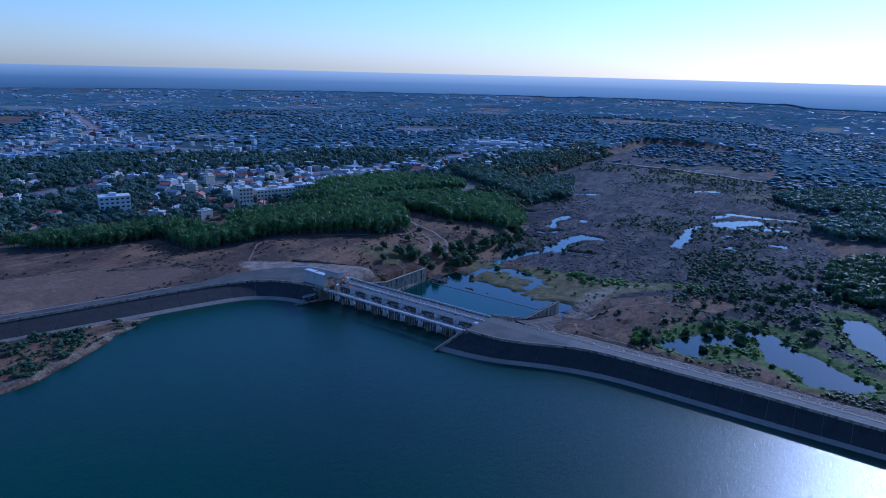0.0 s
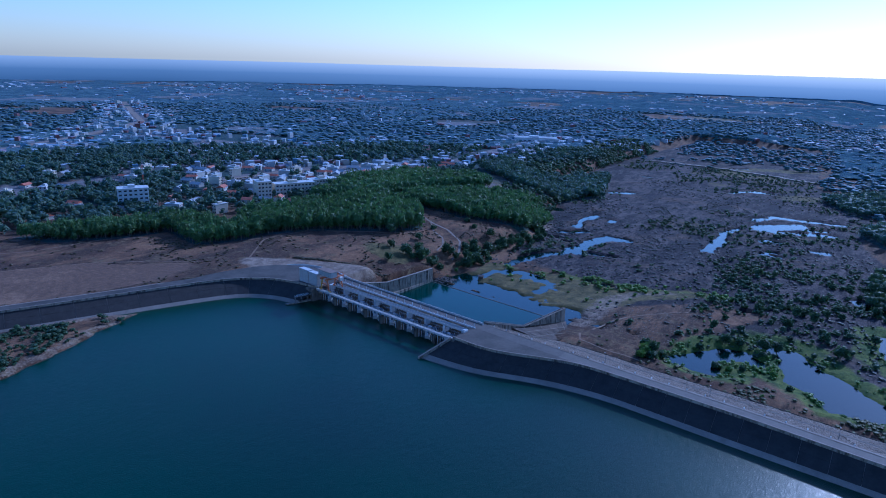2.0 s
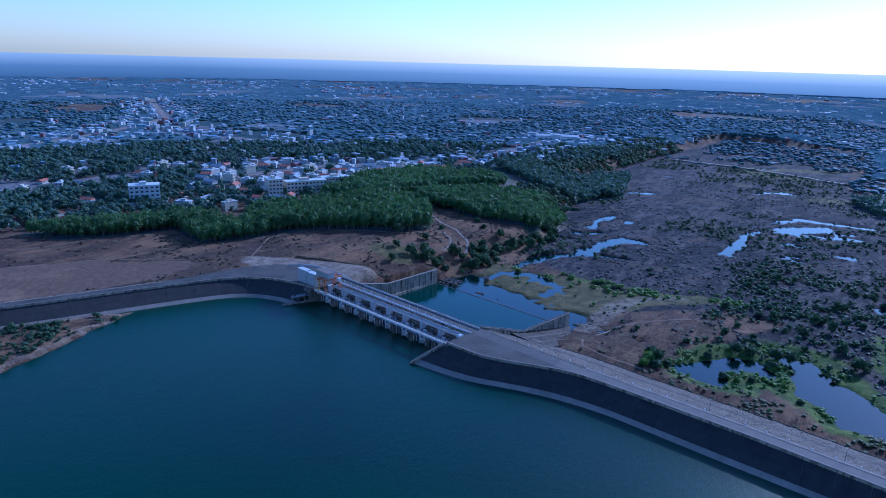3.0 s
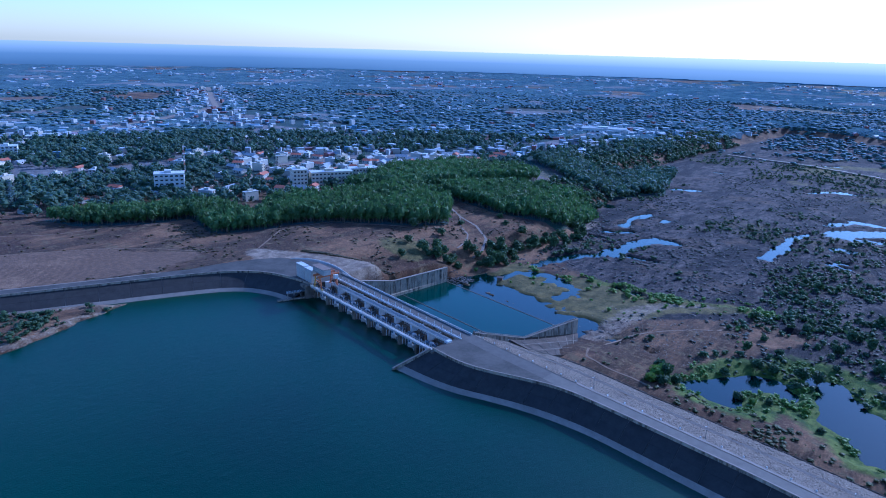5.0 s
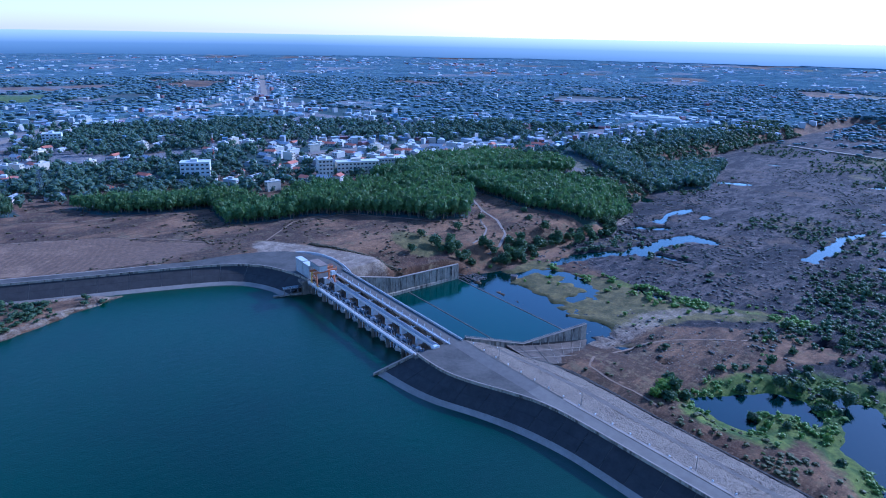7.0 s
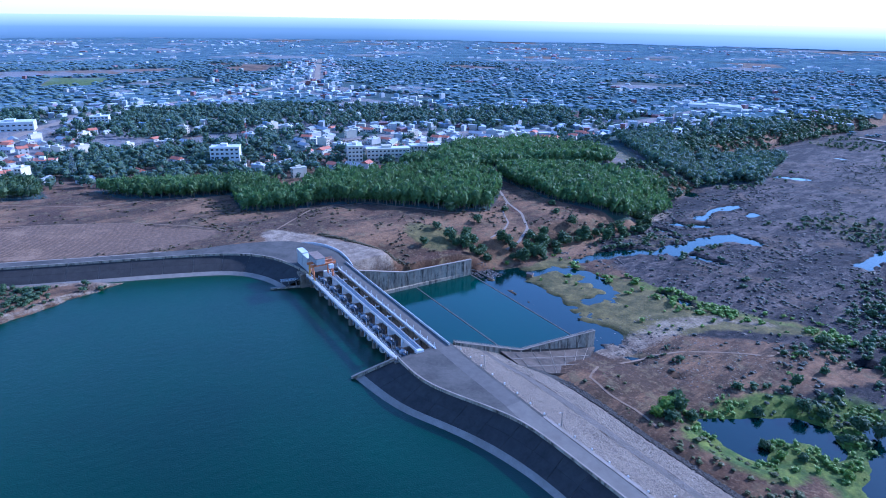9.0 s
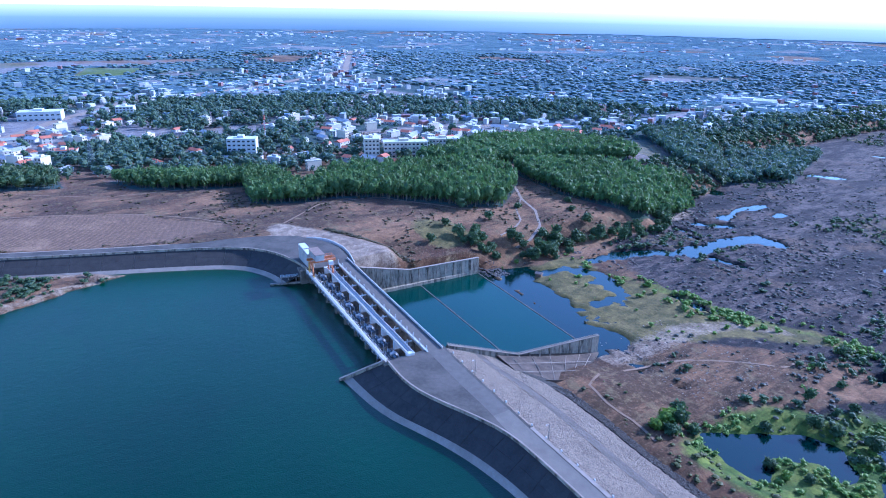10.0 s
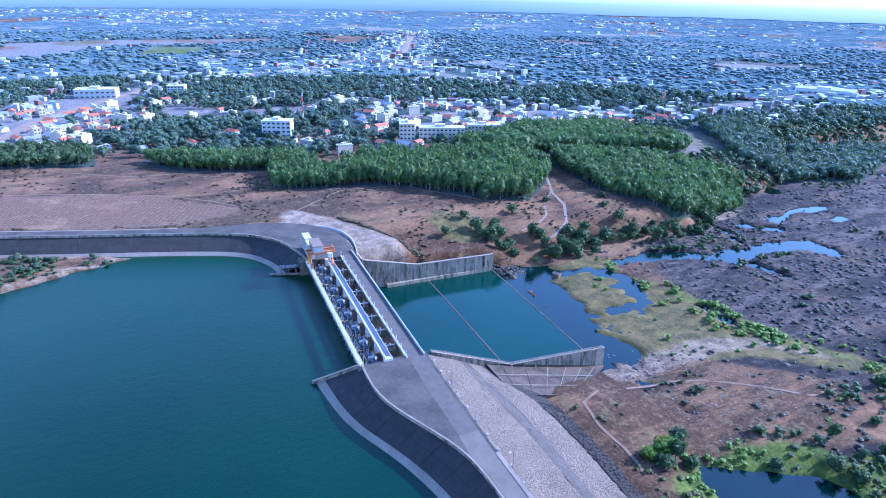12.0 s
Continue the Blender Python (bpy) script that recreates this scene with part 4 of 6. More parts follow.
def hoist_thing():
    """One gate hoist: a platform on legs with two drums, motor and hanging screens."""
    h = empty("gate_hoist")
    tagged(h, "blue-grey steel gate hoist with drums on a platform", "hoist", "gate hoists")
    part("platform", one(-5.2, 5.2, 4.0, 8.2, 6.0, 6.35, bevel=0.05), M_DARKSTEEL, h)
    for sx in (-4.9, -1.6, 1.6, 4.9):
        for y in (4.2, 8.0):
            part("leg", one(sx - 0.18, sx + 0.18, y - 0.18, y + 0.18, -2.0, 6.0), M_BLUEWHITE, h)
    for sx in (-3.2, 3.2):
        bm = bmesh.new()
        rod(bm, (sx - 1.4, 6.1, 7.3), (sx + 1.4, 6.1, 7.3), 0.5, sides=12)
        for e in (-1.4, 1.4):
            rod(bm, (sx + e - 0.08, 6.1, 7.3), (sx + e + 0.08, 6.1, 7.3), 0.65, sides=12)
        part("drum", bm, M_STEEL, h)
    for k in range(8):
        part("gate_post", one(-6.2 + k * 1.7, -5.95 + k * 1.7, 3.0 + (k % 3) * 2.6, 3.25 + (k % 3) * 2.6, 0.0, 6.9 + (k % 2) * 1.1), M_WHITE, h, "thin white steel post")
    part("motor", one(-0.8, 0.8, 5.2, 7.0, 6.35, 7.9, bevel=0.2), M_BLUEWHITE, h, "pale blue motor housing")
    bm = bmesh.new()
    rod(bm, (1.6, 2.4, 2.2), (-2.6, 8.8, 6.0), 1.55, 1.45, 16)
    part("hydraulic_pipe", bm, M_BLUEWHITE, h)
    bm = bmesh.new()
    for y in (4.0, 8.2):
        rod(bm, (-5.2, y, 7.3), (5.2, y, 7.3), 0.05, sides=5)
        for k in range(7):
            x = -5.2 + k * 10.4 / 6
            rod(bm, (x, y, 6.3), (x, y, 7.35), 0.05, sides=5)
    part("guard_rail", bm, M_BLUEWHITE, h)
    bm = bmesh.new()
    slab(bm, 3.6, 5.0, 8.6, 9.8, 2.0, 7.4, bevel=0.1)
    part("control_cabinet", bm, M_DARKSTEEL, h)
    return h


gate, hoist = gate_thing(), hoist_thing()
for i in range(BAYS):
    m = BRIDGE @ Matrix.Translation((X0 + BAY * (i + 0.5), 0, 0))
    for thing in (gate, hoist):
        if i == 0:
            thing.matrix_world = m
        else:
            copy_thing(thing, m)


def gantry_crane():
    g = empty("gantry_crane", BRIDGE @ Matrix.Translation((1.2, 0, 8.9)))
    tagged(g, "orange and yellow gantry crane with a pale blue machine house", "crane")
    for sx in (-3.6, 3.6):
        for y, col in ((0.2, M_ORANGE if sx > 0 else M_YELLOW), (12.1, M_ORANGE)):
            bm = bmesh.new()
            rod(bm, (sx * 1.2, y, 0.8), (sx * 0.75, y, 8.2), 0.5, 0.65, 4)
            part("leg", bm, col, g)
            part("bogie", one(sx * 1.2 - 1.3, sx * 1.2 + 1.3, y - 0.4, y + 0.4, 0.05, 0.9, bevel=0.1), M_YELLOW if y < 1 else M_ORANGE, g, "painted wheel bogie")
        part("girder", one(sx * 0.75 - 0.5, sx * 0.75 + 0.5, -1.5, 14.5, 8.0, 9.4, bevel=0.08), M_ORANGE, g)
    for y in (0.2, 12.1):
        part("cross_beam", one(-3.2, 3.2, y - 0.35, y + 0.35, 4.6, 5.3, bevel=0.05), M_ORANGE, g)
        bm = bmesh.new()
        rod(bm, (-3.9, y, 1.2), (2.9, y, 7.8), 0.16, sides=6)
        rod(bm, (3.9, y, 1.2), (-2.9, y, 7.8), 0.16, sides=6)
        part("brace", bm, M_ORANGE, g)
    part("machine_house", one(-9.0, 4.6, 1.8, 7.2, 9.4, 13.2, bevel=0.12), M_BLUEWHITE, g, "pale blue sheet-metal machine house")
    bm = bmesh.new()
    for k in range(12):
        x = -7.9 + k * 1.0
        slab(bm, x, x + 0.08, 1.72, 1.8, 9.5, 12.9)
    part("cladding_rib", bm, M_STEEL, g)
    part("house_roof", one(-9.4, 5.0, 1.4, 7.6, 13.2, 13.45, bevel=0.08), M_RUST, g, "rusty sheet-metal roof")
    part("operator_cab", one(3.0, 5.2, 9.6, 12.4, 6.0, 8.6, bevel=0.15), M_WHITE, g)
    bm = bmesh.new()
    for z in (10.0, 10.5):
        for y in (8.2, 14.2):
            rod(bm, (-3.4, y, z), (3.6, y, z), 0.07, sides=5)
        for x in (-3.4, 3.6):
            rod(bm, (x, 8.2, z), (x, 14.2, z), 0.07, sides=5)
    for x in (-3.4, 0.1, 3.6):
        for y in (8.2, 11.2, 14.2):
            rod(bm, (x, y, 9.4), (x, y, 10.5), 0.07, sides=5)
    part("platform_rail", bm, M_ORANGE, g)
    bm = bmesh.new()
    for x in (-4.9, -4.3):
        rod(bm, (x, 12.6, 0.4), (x, 12.6, 9.6), 0.06, sides=5)
    for k in range(22):
        rod(bm, (-4.9, 12.6, 0.7 + 0.4 * k), (-4.3, 12.6, 0.7 + 0.4 * k), 0.04, sides=4)
    part("ladder", bm, M_YELLOW, g)
    return g


gantry_crane()


def stored_gate(x0, x1, tall):
    """A tall pale box of stacked stop-log panels beside the crane."""
    b = empty("stop_log_stack", BRIDGE @ Matrix.Translation(((x0 + x1) / 2, 3.2, CREST - 0.03)))
    tagged(b, "tall pale blue stack of steel stop-log panels on the crest", "gate panel", "stop-log stacks")
    w = (x1 - x0) / 2
    for k in range(4):
        part("panel", one(-w, w, -1.9, 1.9, k * tall / 4 + 0.02, (k + 1) * tall / 4 - 0.03, bevel=0.06), M_BLUEWHITE, b)
    for k in range(5):
        x = -w + 0.2 + k * (2 * w - 0.4) / 4
        part("stiffener", one(x - 0.12, x + 0.12, -2.05, -1.9, 0.05, tall - 0.05), M_BLUEWHITE, b)
    part("cap", one(-w - 0.1, w + 0.1, -2.1, 2.1, tall, tall + 0.2, bevel=0.05), M_WHITE, b)


stored_gate(-28.5, -18.4, 9.4)
stored_gate(-17.8, -8.6, 9.0)


# ---- retaining walls ----
def retaining_wall(name, label, points, thick, base, posts):
    """A wall along points (x, y, top), in panels, with pilasters, coping and a rail."""
    w = empty(name)
    tagged(w, label, "retaining wall", kind="structure")
    for (ax, ay, az), (bx, by, bz) in zip(points, points[1:]):
        a, b = Vector((ax, ay, 0)), Vector((bx, by, 0))
        d = (b - a)
        count = max(1, round(d.length / 6.5))
        m = Matrix.Translation(a) @ Matrix.Rotation(math.atan2(d.y, d.x), 4, "Z")
        for k in range(count):
            u0, u1 = d.length * k / count, d.length * (k + 1) / count
            z0, z1 = az + (bz - az) * k / count, az + (bz - az) * (k + 1) / count
            bm = bmesh.new()
            made = slab(bm, u0 + 0.05, u1 - 0.05, -thick / 2, thick / 2, base, 0, bevel=0.0)
            for v in bm.verts:
                if v.co.z > base / 2:
                    v.co.z = z0 if v.co.x < (u0 + u1) / 2 else z1
            bmesh.ops.transform(bm, matrix=m, verts=bm.verts[:])
            part("panel", bm, M_CONC, w)
            part("pilaster", one(u0 - 0.4, u0 + 0.4, -thick / 2 - 0.35, thick / 2 + 0.1, base, z0 - 0.3, m=m), M_CONC, w)
            bm = bmesh.new()
            slab(bm, u0, u1, -thick / 2 - 0.25, thick / 2 + 0.25, -0.05, 0.3)
            for v in bm.verts:
                v.co.z += z0 if v.co.x < (u0 + u1) / 2 else z1
            bmesh.ops.transform(bm, matrix=m, verts=bm.verts[:])
            part("coping", bm, M_BAND, w)
            if posts:
                for j in range(4):
                    u = u0 + (u1 - u0) * j / 4
                    z = z0 + (z1 - z0) * j / 4
                    part("rail_block", one(u - 0.35, u + 0.35, -0.3, 0.3, z + 0.3, z + 1.05, m=m, bevel=0.05), M_BAND, w)
    return w


retaining_wall("retaining_wall_1", "streaked pale concrete river wall with coping", [(-299, 379, 8.6), (-299.5, 387, 3.8), (-296, 421, -3.7), (-291, 474, -3.9)], 1.4, -20, False)
retaining_wall("retaining_wall_2", "streaked dark concrete river wall with post rail", [(-176.5, 370, 9.0), (-170, 409, -4.4), (-164, 460, -5.0)], 1.4, -20, True)
retaining_wall("retaining_wall_3", "low concrete wing wall beside the lake", [(-179, 337, 9.3), (-188.5, 319, 0.7)], 0.7, -10, False)
retaining_wall("retaining_wall_4", "low dark concrete toe wall at the water's edge", [(-301, 355, 1.4), (-305.5, 345, 0.9), (-310.5, 331.5, 0.7)], 1.1, -14, False)
# Toe ledge below the west wall, and two low sills across the basin.
ledge = one(0, 74, -1.6, 1.6, -20, RIVER + 2.2, m=pose(-296.6, 400, 0, 0, 0, 86.5), bevel=0.1)
tagged(obj("wall_ledge", ledge, M_CONC), "low stained concrete ledge at the wall's foot", "ledge", kind="structure")
for ax, ay, bx, by in ((-294, 428, -172, 414.5), (-291, 474, -165, 459.5)):
    length = math.hypot(bx - ax, by - ay)
    s = one(0, length, -0.45, 0.45, -20, RIVER + 0.2, m=pose(ax, ay, 0, 0, 0, math.degrees(math.atan2(by - ay, bx - ax))), bevel=0.08)
    tagged(obj("basin_sill", s, M_BERM), "thin concrete sill just above the water", "sill", kind="structure")

# Ribbed concrete apron beside the east wall.
apron = empty("concrete_apron")
tagged(apron, "stained dark concrete apron with raised ribs beside the wall", "apron", kind="structure")
corner = [np.array(c, float) for c in ((-171, 396, -1.5), (-149, 397, -4.9), (-145, 430, -13.2), (-162.5, 460, -14.8))]
def uv(u, v):
    p = (corner[0] * (1 - u) + corner[1] * u) * (1 - v) + (corner[3] * (1 - u) + corner[2] * u) * v
    p[2] -= 1.4 * math.sin(math.pi * v ** 0.8)
    return p



g = np.array([uv(u, v) for v in np.linspace(0, 1, 24) for u in np.linspace(0, 1, 18)])
g[:, 2] += 0.9 * fbm(g[:, 0], g[:, 1], 7, 4)
ids = np.arange(24 * 18).reshape(24, 18)
quick("apron_face", g, np.stack([ids[:-1, :-1], ids[:-1, 1:], ids[1:, 1:], ids[1:, :-1]], -1).reshape(-1, 4), M_APRON, apron)
skirt = [np.array(c) for c in corner]
quick("apron_skirt", np.array(skirt + [c - (0, 0, 5) for c in skirt]), [(0, 1, 5, 4), (1, 2, 6, 5), (2, 3, 7, 6), (3, 0, 4, 7)], M_APRON, apron)
for v in (0.12, 0.32, 0.5, 0.66, 0.8, 0.92):
    bm = bmesh.new()
    a, b = Vector(uv(0.04, v)), Vector(uv(0.96, v))
    rod(bm, a + Vector((0, 0, 0.1)), b + Vector((0, 0, 0.1)), 0.15, 0.15, 4)
    part("rib", bm, M_BAND, apron)
for u in (0.35, 0.68):
    bm = bmesh.new()
    rod(bm, Vector(uv(u, 0.02)) + Vector((0, 0, 0.12)), Vector(uv(u, 0.97)) + Vector((0, 0, 0.1)), 0.18, 0.18, 4)
    part("rib", bm, M_BAND, apron)


# ---- lamp posts on the crest ----
def lamp_post():
    l = empty("lamp_post")
    tagged(l, "thin grey steel lamp post on the dam crest", "lamp post", "crest lamp posts")
    part("footing", one(-0.35, 0.35, -0.35, 0.35, -0.4, 0.35, bevel=0.05), M_CONC, l)
    bm = bmesh.new()
    rod(bm, (0, 0, 0.3), (0, 0, 6.8), 0.11, 0.06, 8)
    part("pole", bm, M_STEEL, l)
    bm = bmesh.new()
    rod(bm, (0, 0, 6.7), (0, -1.2, 7.1), 0.05, 0.04, 6)
    part("arm", bm, M_STEEL, l)
    part("lamp_head", one(-0.16, 0.16, -1.8, -1.1, 7.02, 7.18, bevel=0.04), M_WHITE, l)
    return l


lamp = lamp_post()
for k, x in enumerate((-148, -95, -40, 15, 70, 125)):
    m = pose(x, np.interp(x, fx, top_l[:, 1]) + 1.0, CREST - 0.3)
    if k == 0:
        lamp.matrix_world = m
    else:
        copy_thing(lamp, m)


# ---- plants ----
RNG = np.random.RandomState(11)
PHI = (1 + 5**0.5) / 2
ICO_V = np.array([(-1, PHI, 0), (1, PHI, 0), (-1, -PHI, 0), (1, -PHI, 0), (0, -1, PHI), (0, 1, PHI), (0, -1, -PHI), (0, 1, -PHI), (PHI, 0, -1), (PHI, 0, 1), (-PHI, 0, -1), (-PHI, 0, 1)]) / np.hypot(1, PHI)
ICO_F = np.array([(0, 11, 5), (0, 5, 1), (0, 1, 7), (0, 7, 10), (0, 10, 11), (1, 5, 9), (5, 11, 4), (11, 10, 2), (10, 7, 6), (7, 1, 8), (3, 9, 4), (3, 4, 2), (3, 2, 6), (3, 6, 8), (3, 8, 9), (4, 9, 5), (2, 4, 11), (6, 2, 10), (8, 6, 7), (9, 8, 1)])


def leaf_clumps(rng, clumps, flakes, tall, wide, foot, core=0.75):
    """Corners and triangles of a crown: uneven lumps with loose leaf flakes round them."""
    v, f, at = [], [], 0
    spots = []
    for k in range(clumps):
        a, r = rng.rand() * 6.28, wide * 0.6 * rng.rand() ** 0.6 if clumps > 1 else 0
        h = foot + (tall - foot) * (0.25 + 0.6 * rng.rand()) if clumps > 1 else (foot + tall) / 2
        size = (wide * (0.38 + 0.25 * rng.rand()), (tall - foot) * (0.2 + 0.12 * rng.rand())) if clumps > 1 else (wide * core, (tall - foot) / 2 * core * 1.15)
        spots.append((r * math.cos(a), r * math.sin(a), h, *size))
        lump = ICO_V * (1 + 0.35 * (rng.rand(12, 1) - 0.5)) * (size[0], size[0], size[1]) + (r * math.cos(a), r * math.sin(a), h)
        v.append(lump)
        f.append(ICO_F + at)
        at += 12
    for k in range(flakes):
        x, y, h, w, t = spots[rng.randint(len(spots))]
        d = rng.randn(3)
        d /= np.linalg.norm(d)
        c = np.array((x, y, h)) + d * (w, w, t) * (0.85 + 0.4 * rng.rand())
        size = wide * (0.12 + 0.14 * rng.rand())
        v.append(c + rng.randn(3, 3) * size)
        f.append(np.array([(0, 1, 2)]) + at)
        at += 3
    return np.concatenate(v), np.concatenate(f)


def trunk_shape(tall, r, lean=(0, 0)):
    a = np.arange(4) * math.pi / 2
    low = np.c_[np.cos(a) * r, np.sin(a) * r, np.full(4, -0.5)]
    top = np.c_[np.cos(a) * r * 0.5 + lean[0], np.sin(a) * r * 0.5 + lean[1], np.full(4, tall)]
    f = [(i, (i + 1) % 4, 4 + (i + 1) % 4) for i in range(4)] + [(i, 4 + (i + 1) % 4, 4 + i) for i in range(4)]
    return np.r_[low, top], np.array(f)


def scatter(name, shapes, spots, material, label, category, kind="stuff", parent=None, smooth=False):
    """Many turned and scaled copies of a few shapes, joined into one mesh. spots: x, y, z, width, height."""
    vs, fs, at = [], [], 0
    turn = RNG.rand(len(spots)) * 6.283
    which = RNG.randint(len(shapes), size=len(spots))
    for k, (v, f) in enumerate(shapes):
        some = np.where(which == k)[0]
        if not len(some):
            continue
        c, sn = np.cos(turn[some])[:, None], np.sin(turn[some])[:, None]
        w, h = spots[some, 3][:, None], spots[some, 4][:, None]
        x = (v[:, 0] * c - v[:, 1] * sn) * w + spots[some, 0][:, None]
        y = (v[:, 0] * sn + v[:, 1] * c) * w + spots[some, 1][:, None]
        z = v[:, 2] * h + spots[some, 2][:, None]
        vs.append(np.stack([x, y, z], -1).reshape(-1, 3))
        fs.append((f[None] + (np.arange(len(some)) * len(v))[:, None, None]).reshape(-1, 3) + at)
        at += len(some) * len(v)
    ob = quick(name, np.concatenate(vs), np.concatenate(fs), material, parent, smooth)
    if not parent:
        tagged(ob, label, category, kind=kind)
    return ob


def in_polygon(poly, gap, jitter=0.45, edge=0):
    p = np.array(poly)
    (x0, y0), (x1, y1) = p.min(0), p.max(0)
    gx, gy = np.meshgrid(np.arange(x0, x1, gap), np.arange(y0, y1, gap))
    x = gx.ravel() + (RNG.rand(gx.size) - 0.5) * 2 * jitter * gap
    y = gy.ravel() + (RNG.rand(gx.size) - 0.5) * 2 * jitter * gap
    keep = outside(x, y, poly) + 7 * fbm(x, y, 25, 3) < edge
    return x[keep], y[keep]


def with_size(x, y, wide, tall, spread=0.3):
    k = 1 + spread * (RNG.rand(len(x)) - 0.5) * 2
    return np.stack([x, y, height(x, y) - 0.15, wide * k, tall * k * (1 + 0.15 * (RNG.rand(len(x)) - 0.5))], 1)


rng = np.random.RandomState(3)
PLANT = [leaf_clumps(rng, 1, 56, 1.0, 0.5, 0.34, 0.8) for _ in range(5)]
ROUND = [leaf_clumps(rng, 3, 34, 1.0, 0.6, 0.22) for _ in range(5)]
BUSHY = [leaf_clumps(rng, 2, 44, 1.0, 0.6, 0.0) for _ in range(4)]
FAREST = [leaf_clumps(rng, 2, 0, 1.0, 0.75, -0.2) for _ in range(5)]
TUFT = [leaf_clumps(rng, 1, 12, 1.0, 0.6, 0.0, 0.6) for _ in range(4)]
STEM = [trunk_shape(0.55, 0.028)]


def wood(poly, gap, wide, tall, material, label):
    x, y = in_polygon(poly, gap)
    spots = with_size(x, y, wide, tall)
    top = scatter("plantation", PLANT, spots, material, label, "trees")
    scatter("trunk", STEM, np.c_[spots[:, :3], spots[:, 4], spots[:, 4]], M_BARK, "", "", parent=top)


wood(WOOD_A, 4.2, 7.6, 13.5, M_PLANT, "dense dark green plantation of slender young trees")
wood(WOOD_B, 4.2, 7.6, 11.5, M_PLANT, "dense green plantation of slender trees by the river")
wood(WOOD_C, 5.0, 9.0, 12.5, M_PLANT, "green plantation trees in rows behind the dry fields")
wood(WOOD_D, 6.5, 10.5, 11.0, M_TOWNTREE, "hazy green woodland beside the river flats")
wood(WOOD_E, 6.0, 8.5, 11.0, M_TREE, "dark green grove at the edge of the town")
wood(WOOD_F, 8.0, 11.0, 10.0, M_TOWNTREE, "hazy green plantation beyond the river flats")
wood(WOOD_G, 7.0, 10.0, 9.0, M_TREE, "dark green woodland beyond the ponds")
wood(WOOD_H, 4.4, 7.4, 11.5, M_PLANT, "narrow green belt of young trees along the field")
wood(WOOD_I, 4.4, 7.4, 12.0, M_PLANT, "green tree belt running down to the dry field")
wood(WOOD_J, 6.0, 9.5, 12.0, M_TOWNTREE, "hazy green plantation on the river bank")
wood(WOOD_K, 8.0, 11.0, 10.0, M_TOWNTREE, "hazy green plantation across the river flats")


def polar(r0, r1, count, a0=-104, a1=14):
    """Even spots over a sector seen from above the lake; headings from +y towards +x."""
    a = np.radians(a0 + (a1 - a0) * RNG.rand(count))
    r = np.sqrt(r0**2 + (r1**2 - r0**2) * RNG.rand(count))
    return 40 + r * np.sin(a), 120 + r * np.cos(a)


ALL_WOODS = (WOOD_A, WOOD_B, WOOD_C, WOOD_D, WOOD_E, WOOD_F, WOOD_G, WOOD_H, WOOD_I, WOOD_J, WOOD_K)


def open_land(x, y, gap=0):
    """Where town and trees may stand: off the flats, the fields, the lake and the woods."""
    flat = outside(x, y, FLATS)
    free = ((flat > 70 + gap) | ((flat > 16) & (y > 830))) & (outside(x, y, LAKE_EDGE) > 60)
    for w in ALL_WOODS + (MEADOW, PITCH, PITCH_2, YARD, BARE, LAGOON):
        free &= outside(x, y, w) > 4 + gap
    front = np.interp(y, [-200, 100, 230, 330, 420, 520, 640, 760, 900, 1200], [-700, -640, -655, -600, -560, -520, -510, -560, -480, -450])
    return free & ((x < front) | (y > 1820))


def built_up(x, y):
    """How densely houses stand: thick along the main streets, thin between."""
    d = street_distance(x, y)
    return np.clip(1.0 * ramp01(120, 20, d) + 0.55 * ramp01(-0.02, 0.14, fbm(x + 400, y, 150, 4)) * ramp01(2500, 900, np.hypot(x, y - 200)), 0.03, 1)


def place_houses(n, r0, r1, gap):
    x, y = polar(r0, r1, n)
    keep = open_land(x, y, 4) & (RNG.rand(n) < built_up(x, y))
    pts = []
    for px, py in zip(x[keep], y[keep]):
        if all((px - a) ** 2 + (py - b) ** 2 > gap**2 for a, b in pts[-250:]) and min(math.hypot(px - a, py - b) for a, b in ((-650, 425), (-575, 585), (-1030, 270), (-586, 642))) > 40 and float(street_distance(px, py)) > 14:
            pts.append((px, py))
    return pts


NEAR_SPOTS = place_houses(2600, 590, 1000, 15)[:280]
FAR_SPOTS = np.array(place_houses(14000, 980, 2600, 11))


def clear_of_houses(x, y, spots, gap):
    """False where a tree would stand in a house: by cells of the plan."""
    taken = np.zeros((620, 620), bool)
    cell = lambda px, py: (np.clip(((px + 2900) / 6).astype(int), 0, 619), np.clip(((py + 500) / 6).astype(int), 0, 619))
    for dx in np.arange(-gap, gap + 1, 3.0):
        for dy in np.arange(-gap, gap + 1, 3.0):
            taken[cell(spots[:, 0] + dx, spots[:, 1] + dy)] = True
    return ~taken[cell(x, y)]


# Town and country trees in three depths.
x, y = polar(560, 1250, 26000)
keep = open_land(x, y) & (RNG.rand(len(x)) > 0.12 + 0.72 * built_up(x, y)) & clear_of_houses(x, y, np.array(NEAR_SPOTS), 12) & (street_distance(x, y) > 13)
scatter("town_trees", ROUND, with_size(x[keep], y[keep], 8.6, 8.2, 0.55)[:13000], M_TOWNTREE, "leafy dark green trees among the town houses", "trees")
x, y = polar(1250, 2500, 30000)
keep = open_land(x, y) & (RNG.rand(len(x)) > 0.6 * built_up(x, y)) & (fbm(x, y + 700, 330, 3) < 0.2) & clear_of_houses(x, y, FAR_SPOTS, 9) & (street_distance(x, y) > 18)
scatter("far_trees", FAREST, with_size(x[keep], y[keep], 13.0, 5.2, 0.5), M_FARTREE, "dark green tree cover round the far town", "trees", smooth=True)
